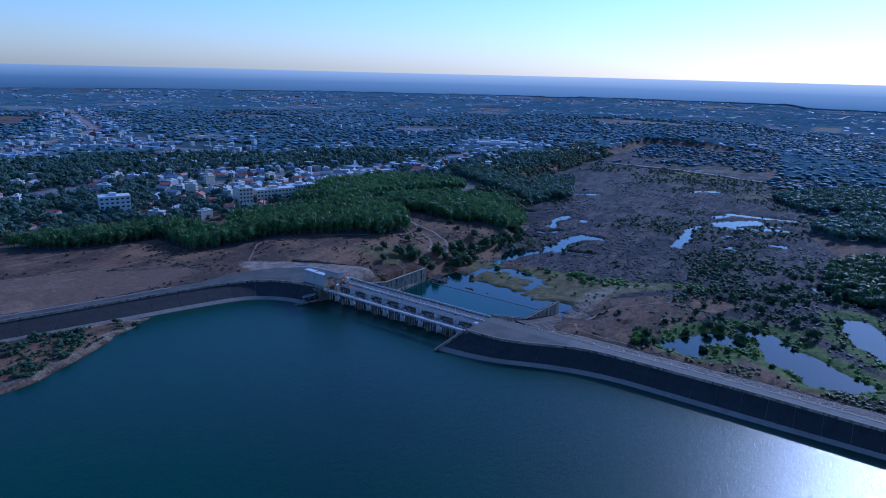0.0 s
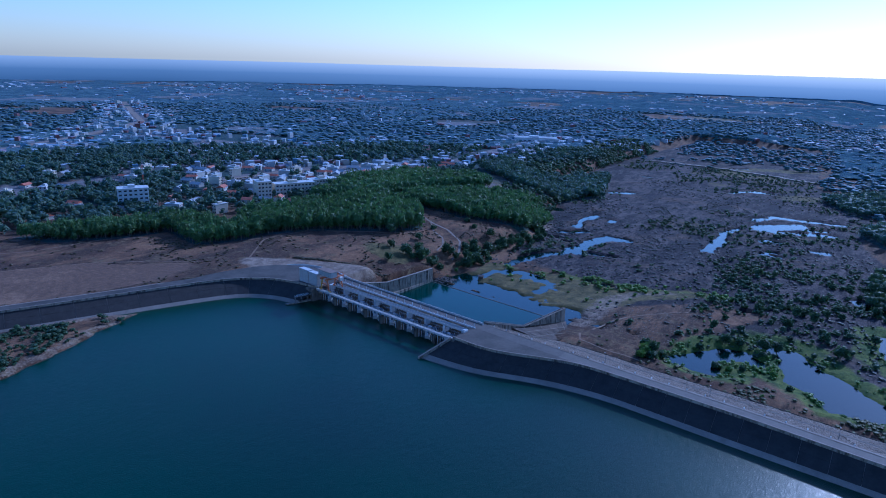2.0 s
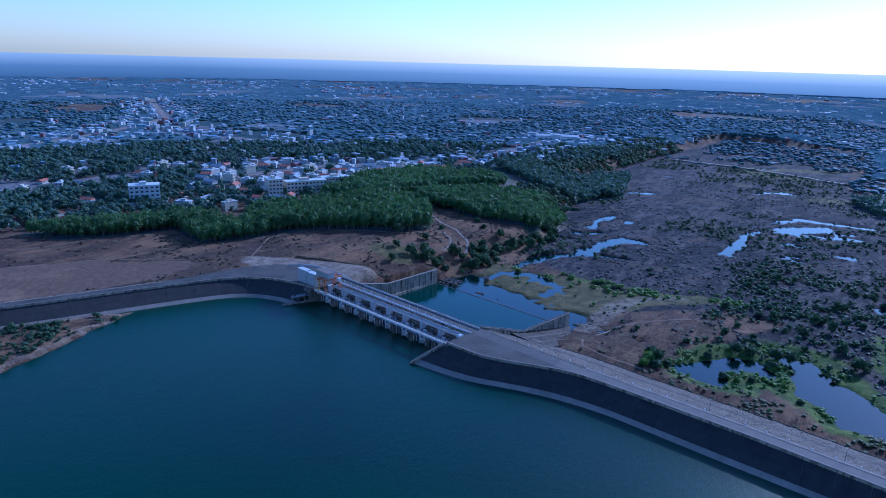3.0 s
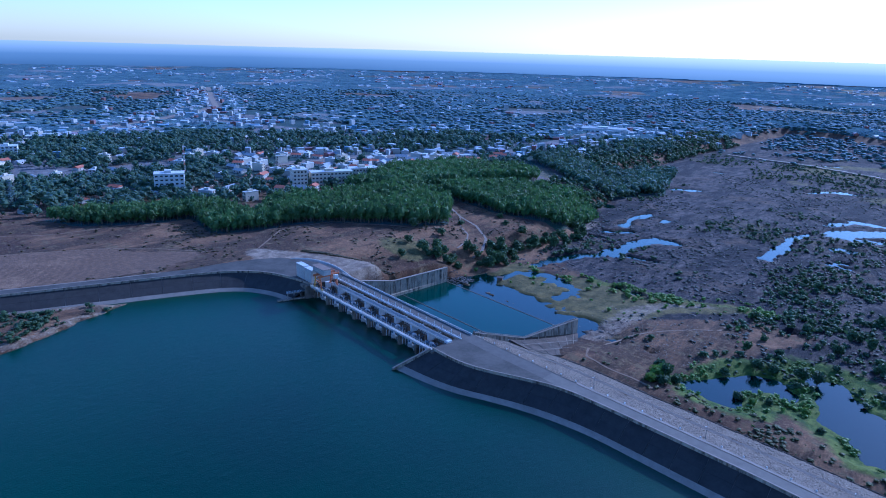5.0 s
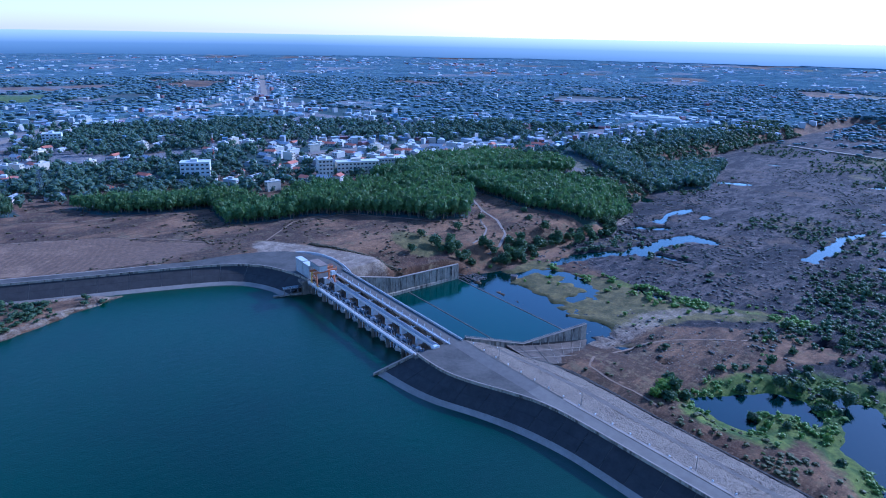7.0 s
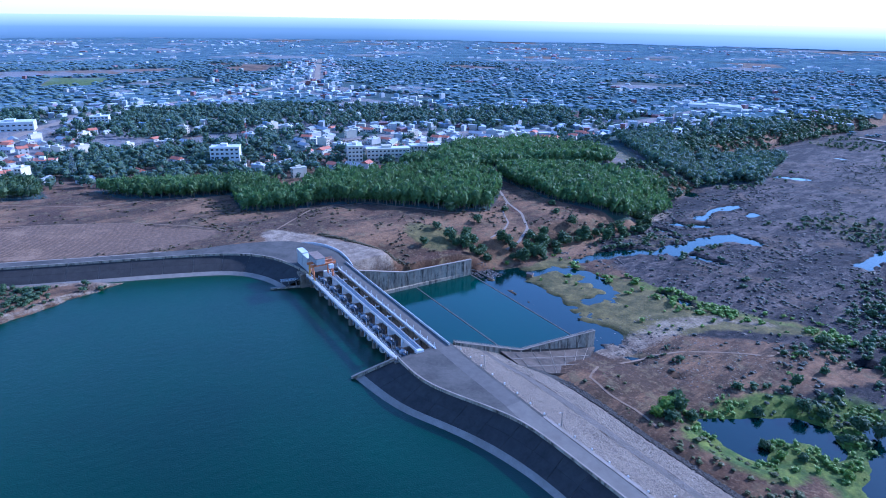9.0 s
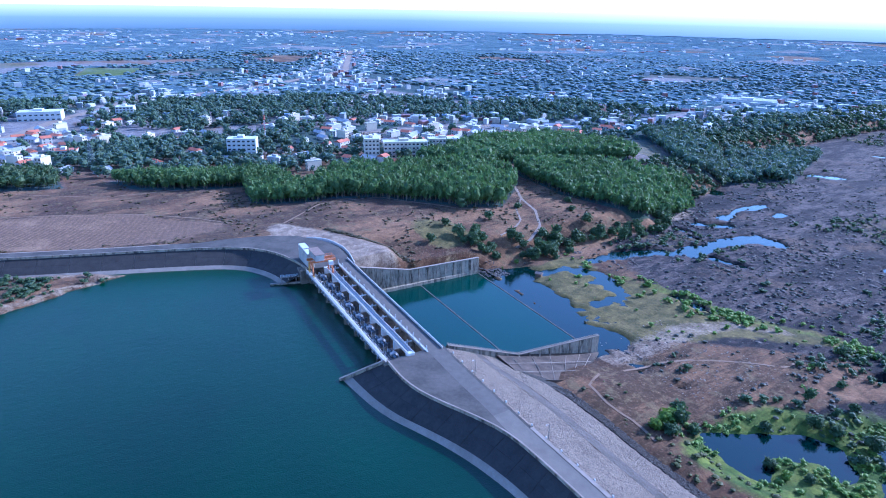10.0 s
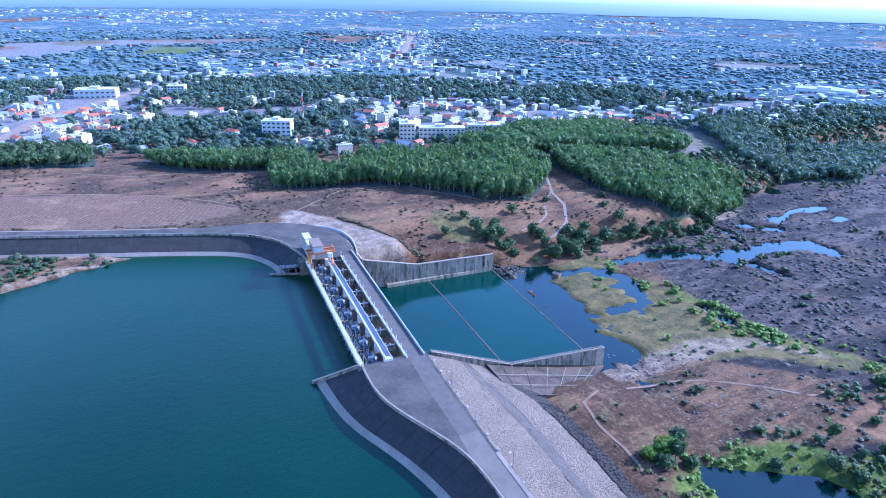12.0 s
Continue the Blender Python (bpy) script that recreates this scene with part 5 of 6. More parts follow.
# One uneven canopy sheet among and beyond the far trees; its sheen imitates haze.
ANG, RAD = np.meshgrid(np.radians(np.linspace(-104, 18, 520)), np.geomspace(1230, 4680, 300))
cx, cy = 40 + RAD * np.sin(ANG), 120 + RAD * np.cos(ANG)
near_part = ramp01(2500, 1900, RAD)
crowns = 4.0 - 1.5 * near_part + (8.0 - 4.0 * near_part) * fbm(cx, cy, 55, 4) + 5.0 * fbm(cx, cy, 420, 3)
clear = np.maximum(ramp01(0.12, 0.2, fbm(cx, cy + 700, 330, 3)), ramp01(22, 14, street_distance(cx, cy)))
clear = np.maximum(clear, ramp01(40, 20, outside(cx, cy, FLATS)) * (cy < 1850))
for zone in (BARE, LAGOON):
    clear = np.maximum(clear, ramp01(12, -4, outside(cx, cy, zone)))
cz = height(cx.ravel(), cy.ravel()).reshape(cx.shape) + np.maximum(crowns, 0.8) * (1 - clear) - 2.5 * clear
ids = np.arange(cx.size).reshape(cx.shape)
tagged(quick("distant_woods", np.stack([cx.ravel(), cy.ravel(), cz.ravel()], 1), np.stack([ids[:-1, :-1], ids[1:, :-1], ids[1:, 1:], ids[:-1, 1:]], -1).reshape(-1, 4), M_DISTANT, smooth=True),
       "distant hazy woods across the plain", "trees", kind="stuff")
x, y = RNG.uniform(-420, 700, 14000), RNG.uniform(900, 2450, 14000)
keep = ((outside(x, y, FLATS) > 6) & (x > -150) | (y > 1330) & (fbm(x, y, 120, 4) > 0.0)) & (RNG.rand(14000) < 0.75) & (height(x, y) > RIVER + 0.3)
for w in ALL_WOODS:
    keep &= outside(x, y, w) > 3
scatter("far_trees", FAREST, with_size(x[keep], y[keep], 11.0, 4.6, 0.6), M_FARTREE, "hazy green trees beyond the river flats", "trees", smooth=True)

# Scrub on the flats, the marsh and the fields.
x, y = RNG.uniform(-420, 220, 30000), RNG.uniform(470, 1350, 30000)
h = height(x, y)
bushland = ramp01(30, -30, outside(x, y, BUSHLAND) + 40 * fbm(x, y, 60, 3))
want = ramp01(0.02, 0.16, fbm(x, y, 90, 5)) * 0.45 + 0.85 * bushland * ramp01(-0.14, 0.06, fbm(x, y, 30, 3))
keep = (outside(x, y, FLATS) < 0) & (h > RIVER + 0.3) & (RNG.rand(len(x)) < want) & (outside(x, y, GRASS) > -4)
scatter("river_scrub", BUSHY, with_size(x[keep], y[keep], 3.2, 2.3, 0.8)[:6500], M_TREE, "low dark green scrub over the river flats", "shrubs")
x, y = RNG.uniform(-330, 120, 30000), RNG.uniform(470, 1150, 30000)
h = height(x, y)
keep = (outside(x, y, FLATS) < -4) & (h > RIVER + 0.2) & (RNG.rand(len(x)) < 0.12 + 0.75 * ramp01(-0.06, 0.12, fbm(x + 50, y, 45, 5))) & (outside(x, y, GRASS) > -4)
scatter("river_tussocks", TUFT, with_size(x[keep], y[keep], 2.2, 0.9, 0.95)[:5000], M_TUSSOCK, "low dark brown-green tussocks among the river rocks", "shrubs")
x, y = RNG.uniform(-560, -280, 9000), RNG.uniform(730, 1500, 9000)
d = outside(x, y, FLATS)
keep = (d > -4) & (d < 75) & np.logical_and.reduce([outside(x, y, w) > 2 for w in (WOOD_B, WOOD_C, WOOD_D, WOOD_J, MEADOW)]) & (RNG.rand(len(x)) < 0.35 + 0.6 * ramp01(-0.1, 0.1, fbm(x, y, 50, 3)))
scatter("bank_trees", ROUND, with_size(x[keep], y[keep], 7.5, 6.5, 0.5)[:1500], M_TREE, "dark green trees and scrub along the river bank", "trees")
x, y = RNG.uniform(-290, -70, 5000), RNG.uniform(475, 610, 5000)
h = height(x, y)
keep = (outside(x, y, GRASS) < 4) & (h > RIVER + 0.15) & (RNG.rand(len(x)) < 0.03 + ramp01(22, 2, np.abs(y - np.interp(x, [-260, -205, -150, -80], [548, 560, 566, 586]))) * ramp01(-0.05, 0.15, fbm(x, y, 18, 3)))
scatter("marsh_shrubs", BUSHY, with_size(x[keep], y[keep], 3.0, 2.0, 0.8), M_FRESH, "bright green shrubs and reeds in the marsh", "shrubs")
x, y = RNG.uniform(-110, 90, 7000), RNG.uniform(415, 540, 7000)
h, d = height(x, y), np.minimum.reduce([outside(x, y, p) for p in (POND_A, POND_B, POND_C)])
keep = (h > RIVER + 0.1) & (RNG.rand(len(x)) < 0.01 + 0.42 * ramp01(14, 3, d) * ramp01(-0.08, 0.1, fbm(x, y, 16, 3))) & (x > -92)
scatter("pond_shrubs", BUSHY, with_size(x[keep], y[keep], 2.3, 1.5, 0.8), M_FRESH, "low bright green plants round the ponds", "shrubs")
x, y = RNG.uniform(-135, 90, 2600), RNG.rand(2600)
y = np.interp(x, EX, E_TOE) + 1.5 + 20 * y ** 1.4
keep = (height(x, y) > RIVER + 0.2) & (RNG.rand(2600) < 0.05 + 0.5 * ramp01(-110, -50, x) * ramp01(-0.02, 0.16, fbm(x, y, 14, 3)))
scatter("toe_shrubs", TUFT, with_size(x[keep], y[keep], 2.2, 1.0, 0.9), M_OLIVE, "low olive scrub between the riprap and the ponds", "shrubs")
x, y = RNG.uniform(-720, -290, 9000), RNG.uniform(120, 640, 9000)
lane = np.abs(y - np.interp(x, [-460, -400, -330], [360, 372, 340]))
keep = (outside(x, y, LAKE_EDGE) > 16) & (outside(x, y, FLATS) > 3) & (outside(x, y, APRON) > 4) & (outside(x, y, FIELD) > -2) & (RNG.rand(len(x)) < 0.12 + 0.8 * ramp01(0.02, 0.14, fbm(x, y, 60, 4)) + 0.9 * ramp01(9, 3, np.abs(outside(x, y, [(-400, 340), (-440, 385), (-480, 370), (-470, 345), (-425, 345)]))))
u = np.linspace(0, 1, 420)
x = np.r_[x[keep], np.interp(u, [0, 0.45, 0.75, 1], [-372, -331, -305, -284]) + RNG.randn(420) * 1.1]
y = np.r_[y[keep], np.interp(u, [0, 0.45, 0.75, 1], [396, 414, 427, 437]) + RNG.randn(420) * 1.1]
keep = outside(x, y, FLATS) > 3
scatter("field_scrub", TUFT, with_size(x[keep], y[keep], 2.4, 1.1, 0.6), M_SCRUB, "dry brown tussocks and scrub on the fields", "shrubs")
x, y = RNG.uniform(-470, -335, 2600), RNG.uniform(40, 270, 2600)
h = height(x, y)
keep = (outside(x, y, ISLAND) < -3) & (h > 0.6) & (RNG.rand(len(x)) < 0.1 + 0.8 * ramp01(18, 6, np.abs(outside(x, y, [(-330, 170), (-345, 240), (-400, 235), (-440, 100), (-360, 100)]) + 26)))
scatter("shore_scrub", BUSHY, with_size(x[keep], y[keep], 3.2, 2.0, 0.6), M_TREE, "dark green scrub on the sandy spit", "shrubs")


def tree(seed, tall, wide, material, label, foot=0.22):
    """A tapered trunk with limbs and a crown of leaf clumps."""
    r = np.random.RandomState(seed)
    t = empty("tree")
    tagged(t, label, "tree", "trees by the water")
    bm = bmesh.new()
    rod(bm, (0, 0, -0.6), (0.1, 0, tall * 0.55), tall * 0.035, tall * 0.016, 7)
    part("trunk", bm, M_BARK, t)
    for k in range(4):
        a, z = k * 1.6 + r.rand(), tall * (0.25 + 0.07 * k)
        bm = bmesh.new()
        rod(bm, (0, 0, z), (math.cos(a) * wide * 0.5, math.sin(a) * wide * 0.5, z + tall * 0.25), tall * 0.016, tall * 0.006, 5)
        part("limb", bm, M_BARK, t)
    v, f = leaf_clumps(r, 13, 420, tall, wide * 0.8, tall * foot)
    quick("crown", v, f, material, t)
    return t


# Single trees: along the river bank, round the ponds, on the dry slopes.
kinds = [tree(5, 7.5, 4.6, M_TREE, "broad dark green tree with an uneven leafy crown"), tree(6, 6.0, 4.4, M_FRESH, "bushy bright green tree near the water", 0.08),
         tree(8, 8.5, 4.2, M_TREE, "tall leafy green tree on the river bank"), tree(9, 4.5, 3.6, M_TREE, "low rounded dark green bush", 0.02)]
spots = []
bank_line = [(-318, 478), (-300, 500), (-292, 530), (-298, 562), (-293, 612), (-290, 665), (-314, 705), (-332, 745)]
for k in range(110):
    u = k / 109 * (len(bank_line) - 1)
    i = min(int(u), len(bank_line) - 2)
    px, py = np.array(bank_line[i]) + (np.array(bank_line[i + 1]) - bank_line[i]) * (u - i) + RNG.randn(2) * (5, 5)
    if not 498 < py < 515:
        spots.append((px, py, RNG.choice([0, 2, 3, 0]), 0.7 + 0.5 * RNG.rand()))
for px, py, k, s in ((-96, 432, 1, 1.0), (-92, 436, 2, 1.0), (-98, 439, 1, 0.9), (-90, 428, 3, 1.1), (-96, 425, 1, 0.8), (-100, 445, 0, 0.9), (-88, 441, 3, 1.0), (-72, 470, 3, 0.9), (-60, 488, 0, 0.9), (-52, 492, 3, 1.0),
                     (-38, 494, 0, 1.1), (-30, 497, 0, 0.9), (-36, 482, 3, 0.8), (-57, 449, 3, 0.8), (-48, 446, 1, 0.6), (-42, 452, 3, 0.7), (-25, 455, 1, 0.6), (-14, 438, 3, 0.7), (5, 510, 0, 1.1)):
    spots.append((px, py, k, s))
for px, py in ((-372, 520), (-366, 512), (-352, 560), (-340, 520), (-410, 640), (-338, 478), (-322, 455), (-330, 600), (-345, 610)):
    spots.append((px, py, 3 if RNG.rand() < 0.6 else 0, 0.8 + 0.3 * RNG.rand()))
for k in range(60):
    px, py = RNG.uniform(-90, 110), RNG.uniform(500, 690)
    if min(float(outside(np.array([px]), np.array([py]), p)[0]) for p in (POND_A, POND_B, POND_C)) > 3:
        spots.append((px, py, RNG.choice([0, 3, 3, 2]), 0.6 + 0.5 * RNG.rand()))
first = set()
for px, py, k, s in spots:
    z = float(height(np.array([px]), np.array([py]))[0])
    m = pose(px, py, max(z, RIVER) - 0.1, 0, 0, RNG.rand() * 360) @ Matrix.Diagonal((s, s, s * (0.9 + 0.2 * RNG.rand()), 1))
    if k not in first:
        first.add(k)
        kinds[k].matrix_world = m
    else:
        t = copy_thing(kinds[k], Matrix())
        t.matrix_basis = m


# ---- stones ----
def stones(name, x, y, z, sizes, material, label):
    shape = [(ICO_V * (1 + 0.5 * (np.random.RandomState(k).rand(12, 1) - 0.5)), ICO_F) for k in range(4)]
    return scatter(name, shape, np.stack([x, y, z, sizes, sizes * 0.5], 1), material, label, "stones")


x, u = RNG.uniform(-172, 60, 6000), RNG.rand(6000)
ya, yb = np.interp(x, fx, top_l[:, 1]), np.interp(x, fx, mid_l[:, 1])
keep = (u < 0.5) | (u > 0.64) | (RNG.rand(6000) < 0.2)
keep &= x > -176 + (u * 30) * 0.2
stones("rubble_stones", x[keep], (ya + (yb - ya) * (0.03 + 0.96 * u))[keep], (CREST + (-4.6 - CREST) * (0.03 + 0.96 * u))[keep] + 0.1, 0.12 + 0.26 * RNG.rand(keep.sum()) ** 3, M_STONE, "pale loose rubble stones on the dam face")
x, u = RNG.uniform(-140, 60, 3600), RNG.rand(3600)
ya, yb = np.interp(x, fx, mid_l[:, 1]), np.interp(x, fx, toe_l[:, 1])
stones("riprap_stones", x, ya + (yb - ya) * u, -4.6 - 8.4 * u + 0.25, 0.4 + 0.6 * RNG.rand(3600) ** 2, M_ROCK, "dark riprap boulders along the dam's toe")
x, y = RNG.uniform(-330, -40, 22000), RNG.uniform(470, 900, 22000)
h = height(x, y)
keep = (outside(x, y, FLATS) < 2) & (h > RIVER - 0.5) & (outside(x, y, GRASS) > 0) & (outside(x, y, MOUND) > 3) & (RNG.rand(22000) < 0.05 + 0.4 * ramp01(0.03, 0.14, fbm(x + 90, y, 22, 4)))
stones("river_rocks", x[keep], y[keep], h[keep], 0.4 + 1.7 * RNG.rand(keep.sum()) ** 4, M_BOULDER, "dark weathered rocks of the dry river bed")
x, y = RNG.uniform(-296, -276, 300), RNG.uniform(475, 492, 300)
stones("shore_rocks", x, y, np.maximum(height(x, y), RIVER), 0.3 + 0.8 * RNG.rand(300) ** 2, M_BOULDER, "grey boulders at the end of the river wall")
x, y = RNG.uniform(-172, -90, 700), RNG.uniform(462, 520, 700)
stones("shore_rocks", x, y, np.maximum(height(x, y), RIVER - 0.2), 0.2 + 0.6 * RNG.rand(700) ** 3, M_STONE, "pale stones on the river shore")


# ---- town ----
def gable(w, d, h, rise, over=0.5):
    v = [(-w - over, -d - over, h), (w + over, -d - over, h), (w + over, d + over, h), (-w - over, d + over, h), (-w - over, 0, h + rise), (w + over, 0, h + rise)]
    bm = bmesh.new()
    q = [bm.verts.new(c) for c in v]
    for f in ((0, 1, 5, 4), (2, 3, 4, 5), (0, 4, 3), (1, 2, 5), (0, 3, 2, 1)):
        bm.faces.new([q[i] for i in f])
    return bm


def house(w, d, storeys, roof, wall_mat, roof_mat, label):
    """A small house: walls, roof, windows on both long sides and a door."""
    hs = empty("house")
    tagged(hs, label, "house", "town houses")
    tall = 3.3 * storeys
    part("wall", one(-w, w, -d, d, -1, tall), wall_mat, hs)
    if roof == "gable":
        part("roof", gable(w, d, tall, d * 0.55), roof_mat, hs)
    else:
        part("roof", one(-w - 0.3, w + 0.3, -d - 0.3, d + 0.3, tall, tall + 0.35, bevel=0.08), roof_mat, hs)
        part("roof_tank", one(-w * 0.4, w * 0.3, -d * 0.3, d * 0.4, tall + 0.35, tall + 2.4, bevel=0.1), wall_mat, hs)
    for level in range(storeys):
        for sx in (-0.55, 0.55):
            for side in (-1, 1):
                part("window", one(sx * w - 0.8, sx * w + 0.8, side * d - 0.06, side * d + 0.06, 1.0 + 3.3 * level, 2.5 + 3.3 * level), M_GLASS, hs)
    part("door", one(-0.6, 0.6, -d - 0.07, -d + 0.05, 0, 2.2), M_DOOR, hs)
    return hs


HOUSES = [house(6.5, 4.2, 1, "gable", M_WALL, M_REDROOF, "white plastered house with a red tiled roof"), house(7.5, 4.5, 1, "gable", M_WALL, M_TIN, "low plastered house with a grey tin roof"),
          house(4.0, 8.0, 2, "flat", M_WALL, M_WHITE, "white two-storey flat-roofed house"), house(3.2, 7.5, 3, "flat", M_CREAM, M_WALL, "narrow cream three-storey town house"),
          house(9.0, 5.0, 1, "gable", M_CREAM, M_TIN, "long low shed with a grey tin roof"), house(5.5, 4.5, 2, "gable", M_WALL, M_REDROOF, "two-storey white house with a red roof")]


used = set()
for px, py in NEAR_SPOTS:
    k = int(RNG.choice(6, p=[0.2, 0.26, 0.18, 0.1, 0.16, 0.1]))
    z = float(height(np.array([px]), np.array([py]))[0])
    m = pose(px, py, z, 0, 0, float(RNG.choice([25, 115, 205, 295])) + RNG.randn() * 12)
    if k not in used:
        used.add(k)
        HOUSES[k].matrix_world = m
    else:
        copy_thing(HOUSES[k], m)


def far_house_shape(w, d, h, rise):
    v = [(sx * w, sy * d, z) for z in (-1, h) for sx, sy in ((-1, -1), (1, -1), (1, 1), (-1, 1))] + [(-w, 0, h + rise), (w, 0, h + rise)]
    f = []
    for a, b, c, e in ((0, 1, 5, 4), (1, 2, 6, 5), (2, 3, 7, 6), (3, 0, 4, 7), (4, 5, 9, 8), (6, 7, 8, 9)):
        f += [(a, b, c), (a, c, e)]
    f += [(7, 4, 8), (5, 6, 9)]
    return np.array(v, float), np.array(f)


pts = FAR_SPOTS
scatter("far_houses", [far_house_shape(6, 4, 3.5, 2), far_house_shape(8, 5, 4, 1.5), far_house_shape(4, 7, 8, 0.1), far_house_shape(10, 6, 5, 1.2), far_house_shape(3.5, 6, 11, 0.1)],
        np.c_[pts, height(pts[:, 0], pts[:, 1]), np.ones((len(pts), 2)) * (0.62 + 0.38 * RNG.rand(len(pts), 1))], M_TOWNHOUSE, "pale houses of the far town among trees", "houses")
x, y = polar(2600, 4300, 3600)
keep = (RNG.rand(3600) < 0.12 + 0.5 * ramp01(-0.1, 0.15, fbm(x + 400, y, 500, 3))) & open_land(x, y)
scatter("distant_houses", [far_house_shape(8, 5, 5, 2), far_house_shape(10, 6, 6, 1)], np.c_[x[keep], y[keep], height(x[keep], y[keep]), np.ones((keep.sum(), 2)) * (0.8 + 0.5 * RNG.rand(keep.sum(), 1))], M_TOWNHOUSE, "distant pale houses scattered on the plain", "houses")


def block(name, label, m, w, d, storeys, bays, wall_mat, plinth=True, roof_mat=None, step=3.6):
    """A large building: wall, floor bands, a grid of window openings with frames, roof with parapet."""
    b = empty(name, m)
    tagged(b, label, "building")
    tall = step * storeys
    part("wall", one(-w, w, -d, d, -1.5, tall), wall_mat, b)
    part("roof", one(-w - 0.4, w + 0.4, -d - 0.4, d + 0.4, tall, tall + 0.5, bevel=0.1), roof_mat or M_WHITE, b)
    part("roof_house", one(-w * 0.3, w * 0.15, -d * 0.5, d * 0.5, tall + 0.5, tall + 3.2, bevel=0.1), wall_mat, b)
    for level in range(storeys):
        z = level * step
        part("floor_band", one(-w - 0.2, w + 0.2, -d - 0.25, d + 0.25, z - 0.15, z + 0.15), M_WHITE, b)
        for k in range(bays):
            x = -w + (k + 0.5) * 2 * w / bays
            for side in (-1, 1):
                win = part("window", one(x - w / bays * 0.55, x + w / bays * 0.55, side * d - 0.1, side * d + 0.1, z + 1.0, z + 2.7), M_GLASS, b)
                if side < 0:
                    part("sill", one(x - w / bays * 0.6, x + w / bays * 0.6, -d - 0.3, -d - 0.1, z + 0.85, z + 1.0), M_WHITE, win)
    if plinth:
        part("ground_wing", one(-w - 5, w + 7, -d - 9, -d - 0.1, -1.5, 4.0, bevel=0.1), M_WALL, b)
    return b


hz = lambda x, y: float(height(np.array([x]), np.array([y]))[0])
block("hotel_building", "five-storey white building with a low front wing", pose(-652, 428, hz(-652, 428), 0, 0, 62), 15, 8, 5, 6, M_WHITE, step=4.2)
block("school_building", "long cream four-storey building with rows of windows", pose(-572, 582, hz(-572, 582), 0, 0, 66), 24, 7, 4, 11, M_CREAM, False, step=4.3)
block("school_building", "cream four-storey end wing with rows of windows", pose(-590, 550, hz(-590, 550), 0, 0, 66), 8, 10, 5, 4, M_CREAM, False, step=4.2)
block("school_building", "cream three-storey wing behind the trees", pose(-586, 642, hz(-586, 642), 0, 0, 66), 18, 7, 3, 9, M_CREAM, False, step=4.3)
block("warehouse", "large white hall with a pale flat roof", pose(-1030, 268, hz(-1030, 268), 0, 0, 75), 27, 13, 2, 8, M_WHITE, False, step=6)
block("villa", "white two-storey villa with a red tiled roof", pose(-745, 268, hz(-745, 268), 0, 0, 70), 12, 7, 2, 5, M_WHITE, False, M_REDROOF)
block("office_building", "white three-storey office with low wings", pose(-1000, 372, hz(-1000, 372), 0, 0, 70), 12, 9, 4, 5, M_WHITE)
block("hall_building", "long pale market hall among houses", pose(-1140, 470, hz(-1140, 470), 0, 0, 60), 34, 9, 2, 12, M_WHITE, False)
block("factory_hall", "long pale factory hall near the far woods", pose(-640, 1330, hz(-640, 1330), 0, 0, 30), 45, 18, 1, 10, M_WHITE, False, M_TIN, 7)


def mast():
    """A slender lattice radio mast in red and white lengths."""
    t = empty("radio_mast", pose(-700, 470, hz(-700, 470)))
    tagged(t, "slender red and white lattice radio mast above the trees", "mast")
    for k in range(7):
        bm = bmesh.new()
        z0, z1 = k * 6, k * 6 + 6
        for a in range(3):
            p = Vector((0.8 * math.cos(a * 2.09), 0.8 * math.sin(a * 2.09), 0))
            q = Vector((0.8 * math.cos(a * 2.09 + 2.09), 0.8 * math.sin(a * 2.09 + 2.09), 0))
            rod(bm, p + Vector((0, 0, z0)), p + Vector((0, 0, z1)), 0.12, sides=5)
            rod(bm, p + Vector((0, 0, z0)), q + Vector((0, 0, z0 + 3)), 0.06, sides=4)
            rod(bm, q + Vector((0, 0, z0 + 3)), p + Vector((0, 0, z1)), 0.06, sides=4)
        part("mast_section", bm, M_MASTRED if k % 2 else M_WHITE, t)


mast()


def strip_road(name, label, points, width, material, lift=0.25):
    """A road laid on the ground along a line."""
    p = np.array(points, float)
    s = np.r_[0, np.cumsum(np.hypot(*np.diff(p, axis=0).T))]
    t = np.arange(0, s[-1], 8.0)
    c = np.stack([np.interp(t, s, p[:, 0]), np.interp(t, s, p[:, 1])], 1)
    d = np.gradient(c, axis=0)
    nrm = np.stack([-d[:, 1], d[:, 0]], 1) / np.linalg.norm(d, axis=1)[:, None] * width / 2
    z = np.maximum.reduce([height(q[:, 0], q[:, 1]) for q in (c, c + nrm, c - nrm)]) + lift
    a, b = np.c_[c + nrm, z], np.c_[c - nrm, z]
    v = np.concatenate([a, b, a - (0, 0, 1.0), b - (0, 0, 1.0)])
    k = len(c)
    f = [(i, i + 1, k + i + 1, k + i) for i in range(k - 1)] + [(2 * k + i, 2 * k + i + 1, i + 1, i) for i in range(k - 1)] + [(k + i, k + i + 1, 3 * k + i + 1, 3 * k + i) for i in range(k - 1)]
    tagged(quick(name, v, f, material), label, "road", kind="structure")


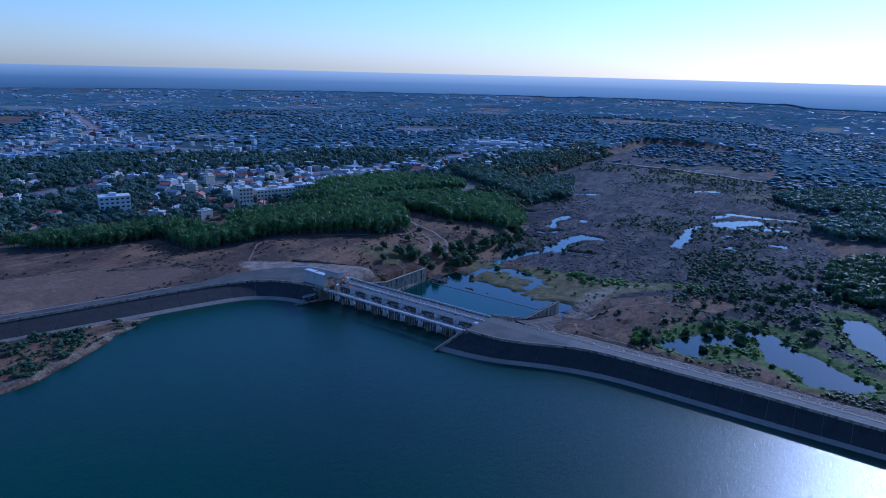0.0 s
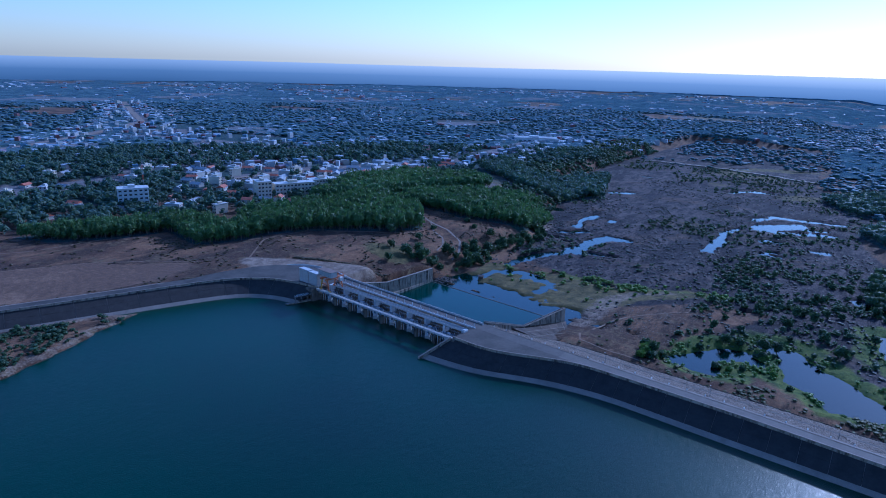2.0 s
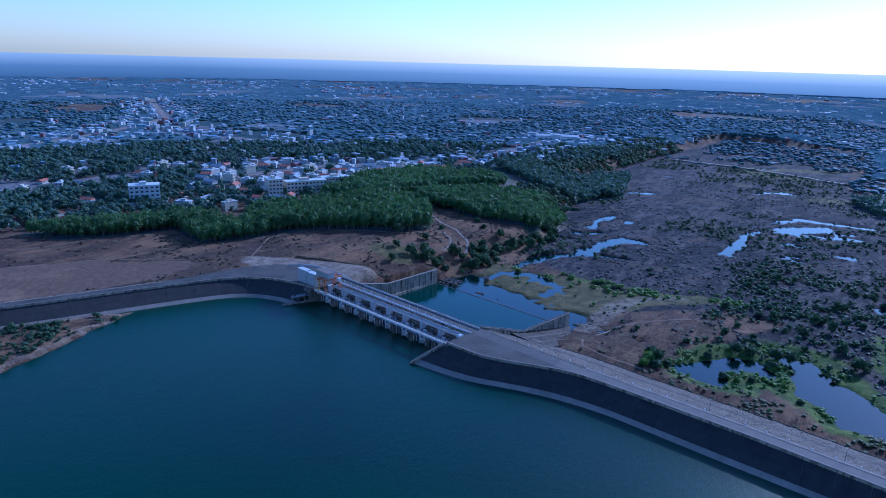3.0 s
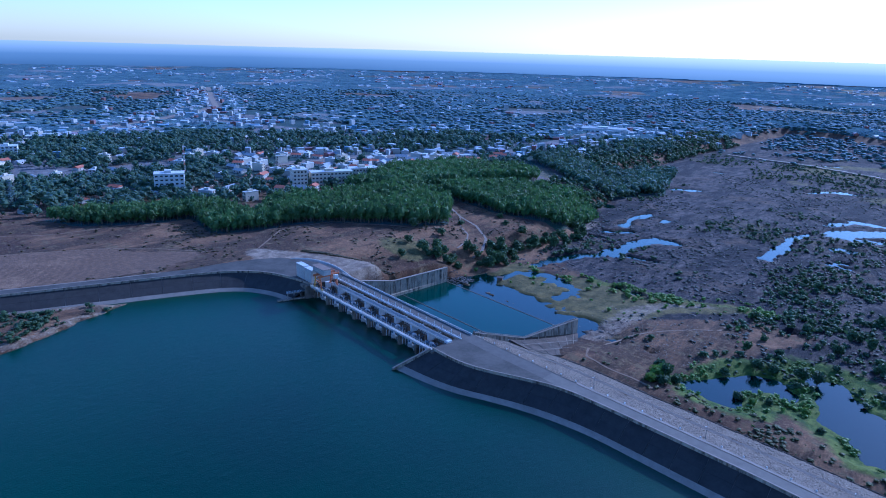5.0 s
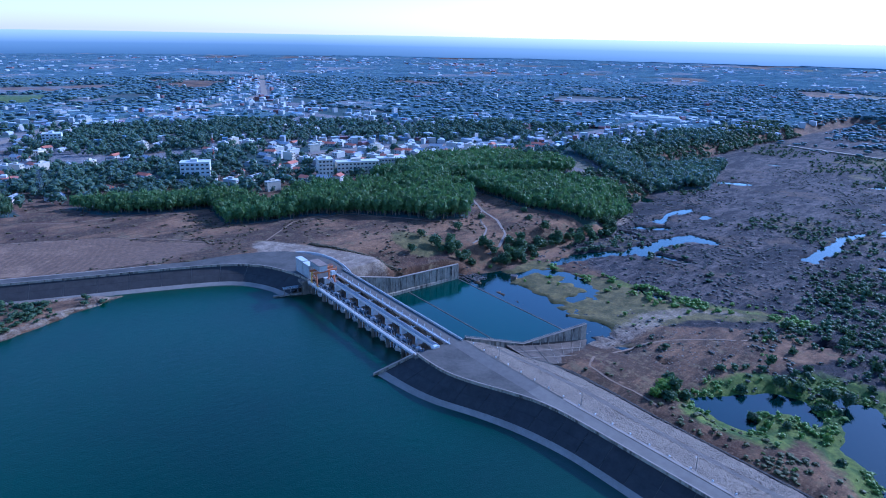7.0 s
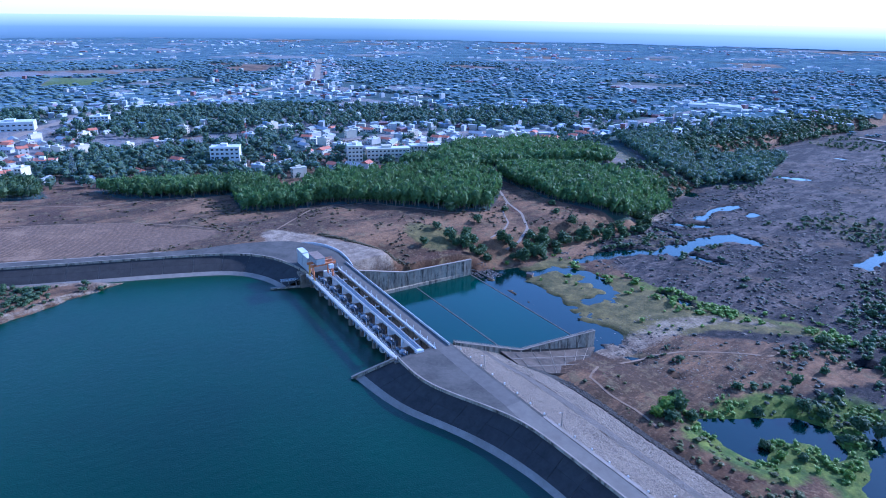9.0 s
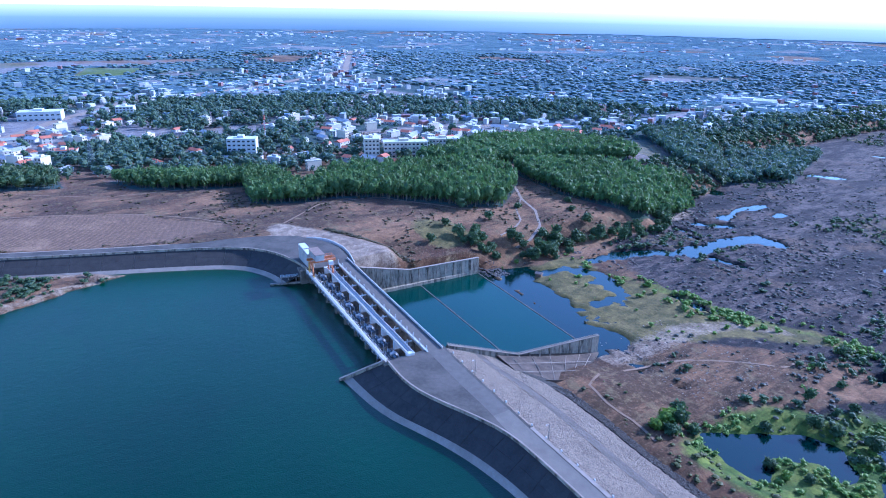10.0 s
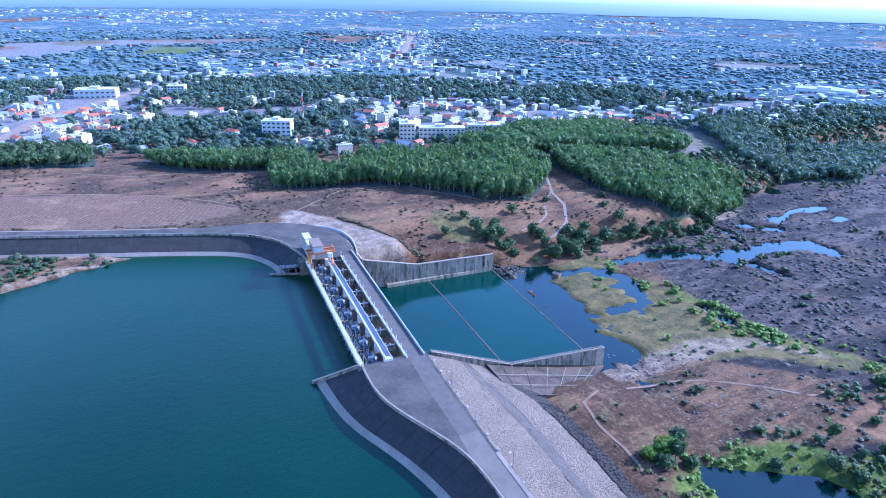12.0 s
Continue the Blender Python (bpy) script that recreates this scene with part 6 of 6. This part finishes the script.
strip_road("road_1", "wide pale town street between houses", [(-700, 150), (-845, 195), (-1014, 287), (-1166, 408), (-1238, 569), (-1339, 739), (-1540, 982), (-1881, 1157), (-2249, 1351)], 15, M_PATH)
strip_road("road_2", "narrow pale lane among houses and trees", [(-640, 625), (-721, 595), (-723, 702), (-671, 831), (-590, 950)], 8, M_PATH)
strip_road("causeway", "thin pale causeway across the river flats", [(-400, 1360), (-258, 1345), (-83, 1275), (30, 1215)], 7, M_BAND, 1.6)
strip_road("footpath", "pale worn dirt path down the dry slope", [(-440, 622), (-407, 599), (-367, 576), (-341, 570), (-315, 552), (-303, 532), (-300, 514)], 2.2, M_PATH, 0.08)
strip_road("footpath", "pale worn dirt path down the dry slope", [(-367, 576), (-350, 556), (-330, 545), (-318, 528), (-312, 508)], 1.5, M_PATH, 0.08)
strip_road("footpath", "faint pale track over the brown mound", [(-140, 454), (-137, 476), (-128, 494), (-115, 508), (-104, 518), (-96, 523), (-95, 542), (-87, 555)], 1.5, M_TRACK, 0.08)
strip_road("footpath", "faint pale track along the foot of the dam", [(-143, 440), (-137, 426), (-120, 421), (-103, 421), (-84, 416)], 1.4, M_TRACK, 0.08)


def jetty():
    """A small railed deck on posts beside the west wing wall."""
    j = empty("jetty", pose(-303.2, 350.8, 0, 0, 0, 250))
    tagged(j, "narrow concrete landing on posts with a white rail over the water", "jetty")
    part("deck", one(0, 14.5, -0.8, 0.8, 4.5, 4.9, bevel=0.06), M_BAND, j)
    for x in (1, 5.2, 9.6, 13.8):
        part("post", one(x - 0.3, x + 0.3, -0.35, 0.35, -9, 4.5), M_BAND, j)
    for y in (-0.7, 0.7):
        rail = part("rail", one(0, 14.5, y - 0.05, y + 0.05, 5.75, 5.87), M_WHITE, j)
        part("mid_rail", one(0, 14.5, y - 0.04, y + 0.04, 5.3, 5.38), M_WHITE, rail)
        for k in range(9):
            part("rail_post", one(0.15 + k * 1.75, 0.27 + k * 1.75, y - 0.06, y + 0.06, 4.9, 5.75), M_WHITE, rail)


jetty()


def pylon():
    """A lattice power pylon at the edge of the grove."""
    p = empty("power_pylon", pose(-672, 284, hz(-672, 284), 0, 0, 20))
    tagged(p, "grey steel lattice power pylon by the grove", "pylon")
    half = lambda z: 2.6 * (1 - z / 30) + 0.4
    for sx, sy in ((-1, -1), (1, -1), (1, 1), (-1, 1)):
        bm = bmesh.new()
        rod(bm, (sx * half(0), sy * half(0), -0.5), (sx * half(26), sy * half(26), 26), 0.16, 0.1, 5)
        part("leg", bm, M_STEEL, p)
    for k in range(6):
        z0, z1 = k * 4.2, k * 4.2 + 4.2
        bm = bmesh.new()
        ring = [(-1, -1), (1, -1), (1, 1), (-1, 1)]
        for a, b in zip(ring, ring[1:] + ring[:1]):
            rod(bm, (a[0] * half(z0), a[1] * half(z0), z0), (b[0] * half(z1), b[1] * half(z1), z1), 0.07, sides=4)
            rod(bm, (b[0] * half(z0), b[1] * half(z0), z0), (a[0] * half(z1), a[1] * half(z1), z1), 0.07, sides=4)
        part("bracing", bm, M_STEEL, p)
    for z in (18, 21.5, 25):
        part("cross_arm", one(-4.2, 4.2, -0.15, 0.15, z, z + 0.3), M_STEEL, p)


pylon()

strip_road("field_track", "faint pale track across the dry field", [(-600, 215), (-556, 275), (-543, 352), (-500, 368)], 1.4, M_TRACK, 0.06)
strip_road("field_track", "faint pale track below the plantation", [(-400, 375), (-436, 420), (-428, 470), (-400, 486), (-366, 512), (-350, 538)], 1.4, M_TRACK, 0.06)
strip_road("field_track", "faint pale track along the field's edge", [(-425, 345), (-456, 326), (-490, 292), (-520, 226), (-545, 150)], 1.3, M_TRACK, 0.06)


def gauge():
    """A white staff gauge on the river wall."""
    g = empty("staff_gauge", pose(-293.2, 446, 0, 0, 0, 86))
    tagged(g, "tall white staff gauge standing against the river wall", "gauge")
    part("staff", one(-0.35, 0.35, -0.15, 0.15, RIVER - 2, -5.6, bevel=0.04), M_WHITE, g)
    for k in range(8):
        part("mark", one(-0.3, 0.1, -0.17, -0.15, -14.6 + k * 1.1, -14.3 + k * 1.1), M_DARKSTEEL, g)


gauge()


def hut():
    """A small fisher's hut on the river shore."""
    h = empty("hut", pose(-262, 505, max(hz(-262, 505), RIVER) + 0.1, 0, 0, 25))
    tagged(h, "small brown wooden hut on the marsh shore", "hut")
    part("wall", one(-2.0, 2.0, -1.6, 1.6, -1.5, 2.2), M_DOOR, h)
    part("roof", gable(2.0, 1.6, 2.2, 1.0), M_RUST, h)
    part("door", one(-0.4, 0.4, -1.66, -1.6, 0, 1.9), M_BARK, h)


hut()


def marker():
    """A short white marker stone at the road's edge."""
    m = empty("marker_stone")
    tagged(m, "short white painted marker stone at the road edge", "marker", "road markers")
    part("stone", one(-0.3, 0.3, -0.25, 0.25, -0.2, 0.85, bevel=0.08), M_WHITE, m)
    part("footing", one(-0.45, 0.45, -0.4, 0.4, -0.4, 0.05, bevel=0.05), M_CONC, m)
    return m


stone = marker()
for k in range(22):
    x = -168 + k * 9.0
    m = pose(x, np.interp(x, fx, top_l[:, 1]) + 0.8, CREST - 0.1, 0, 0, -4)
    if k == 0:
        stone.matrix_world = m
    else:
        copy_thing(stone, m)
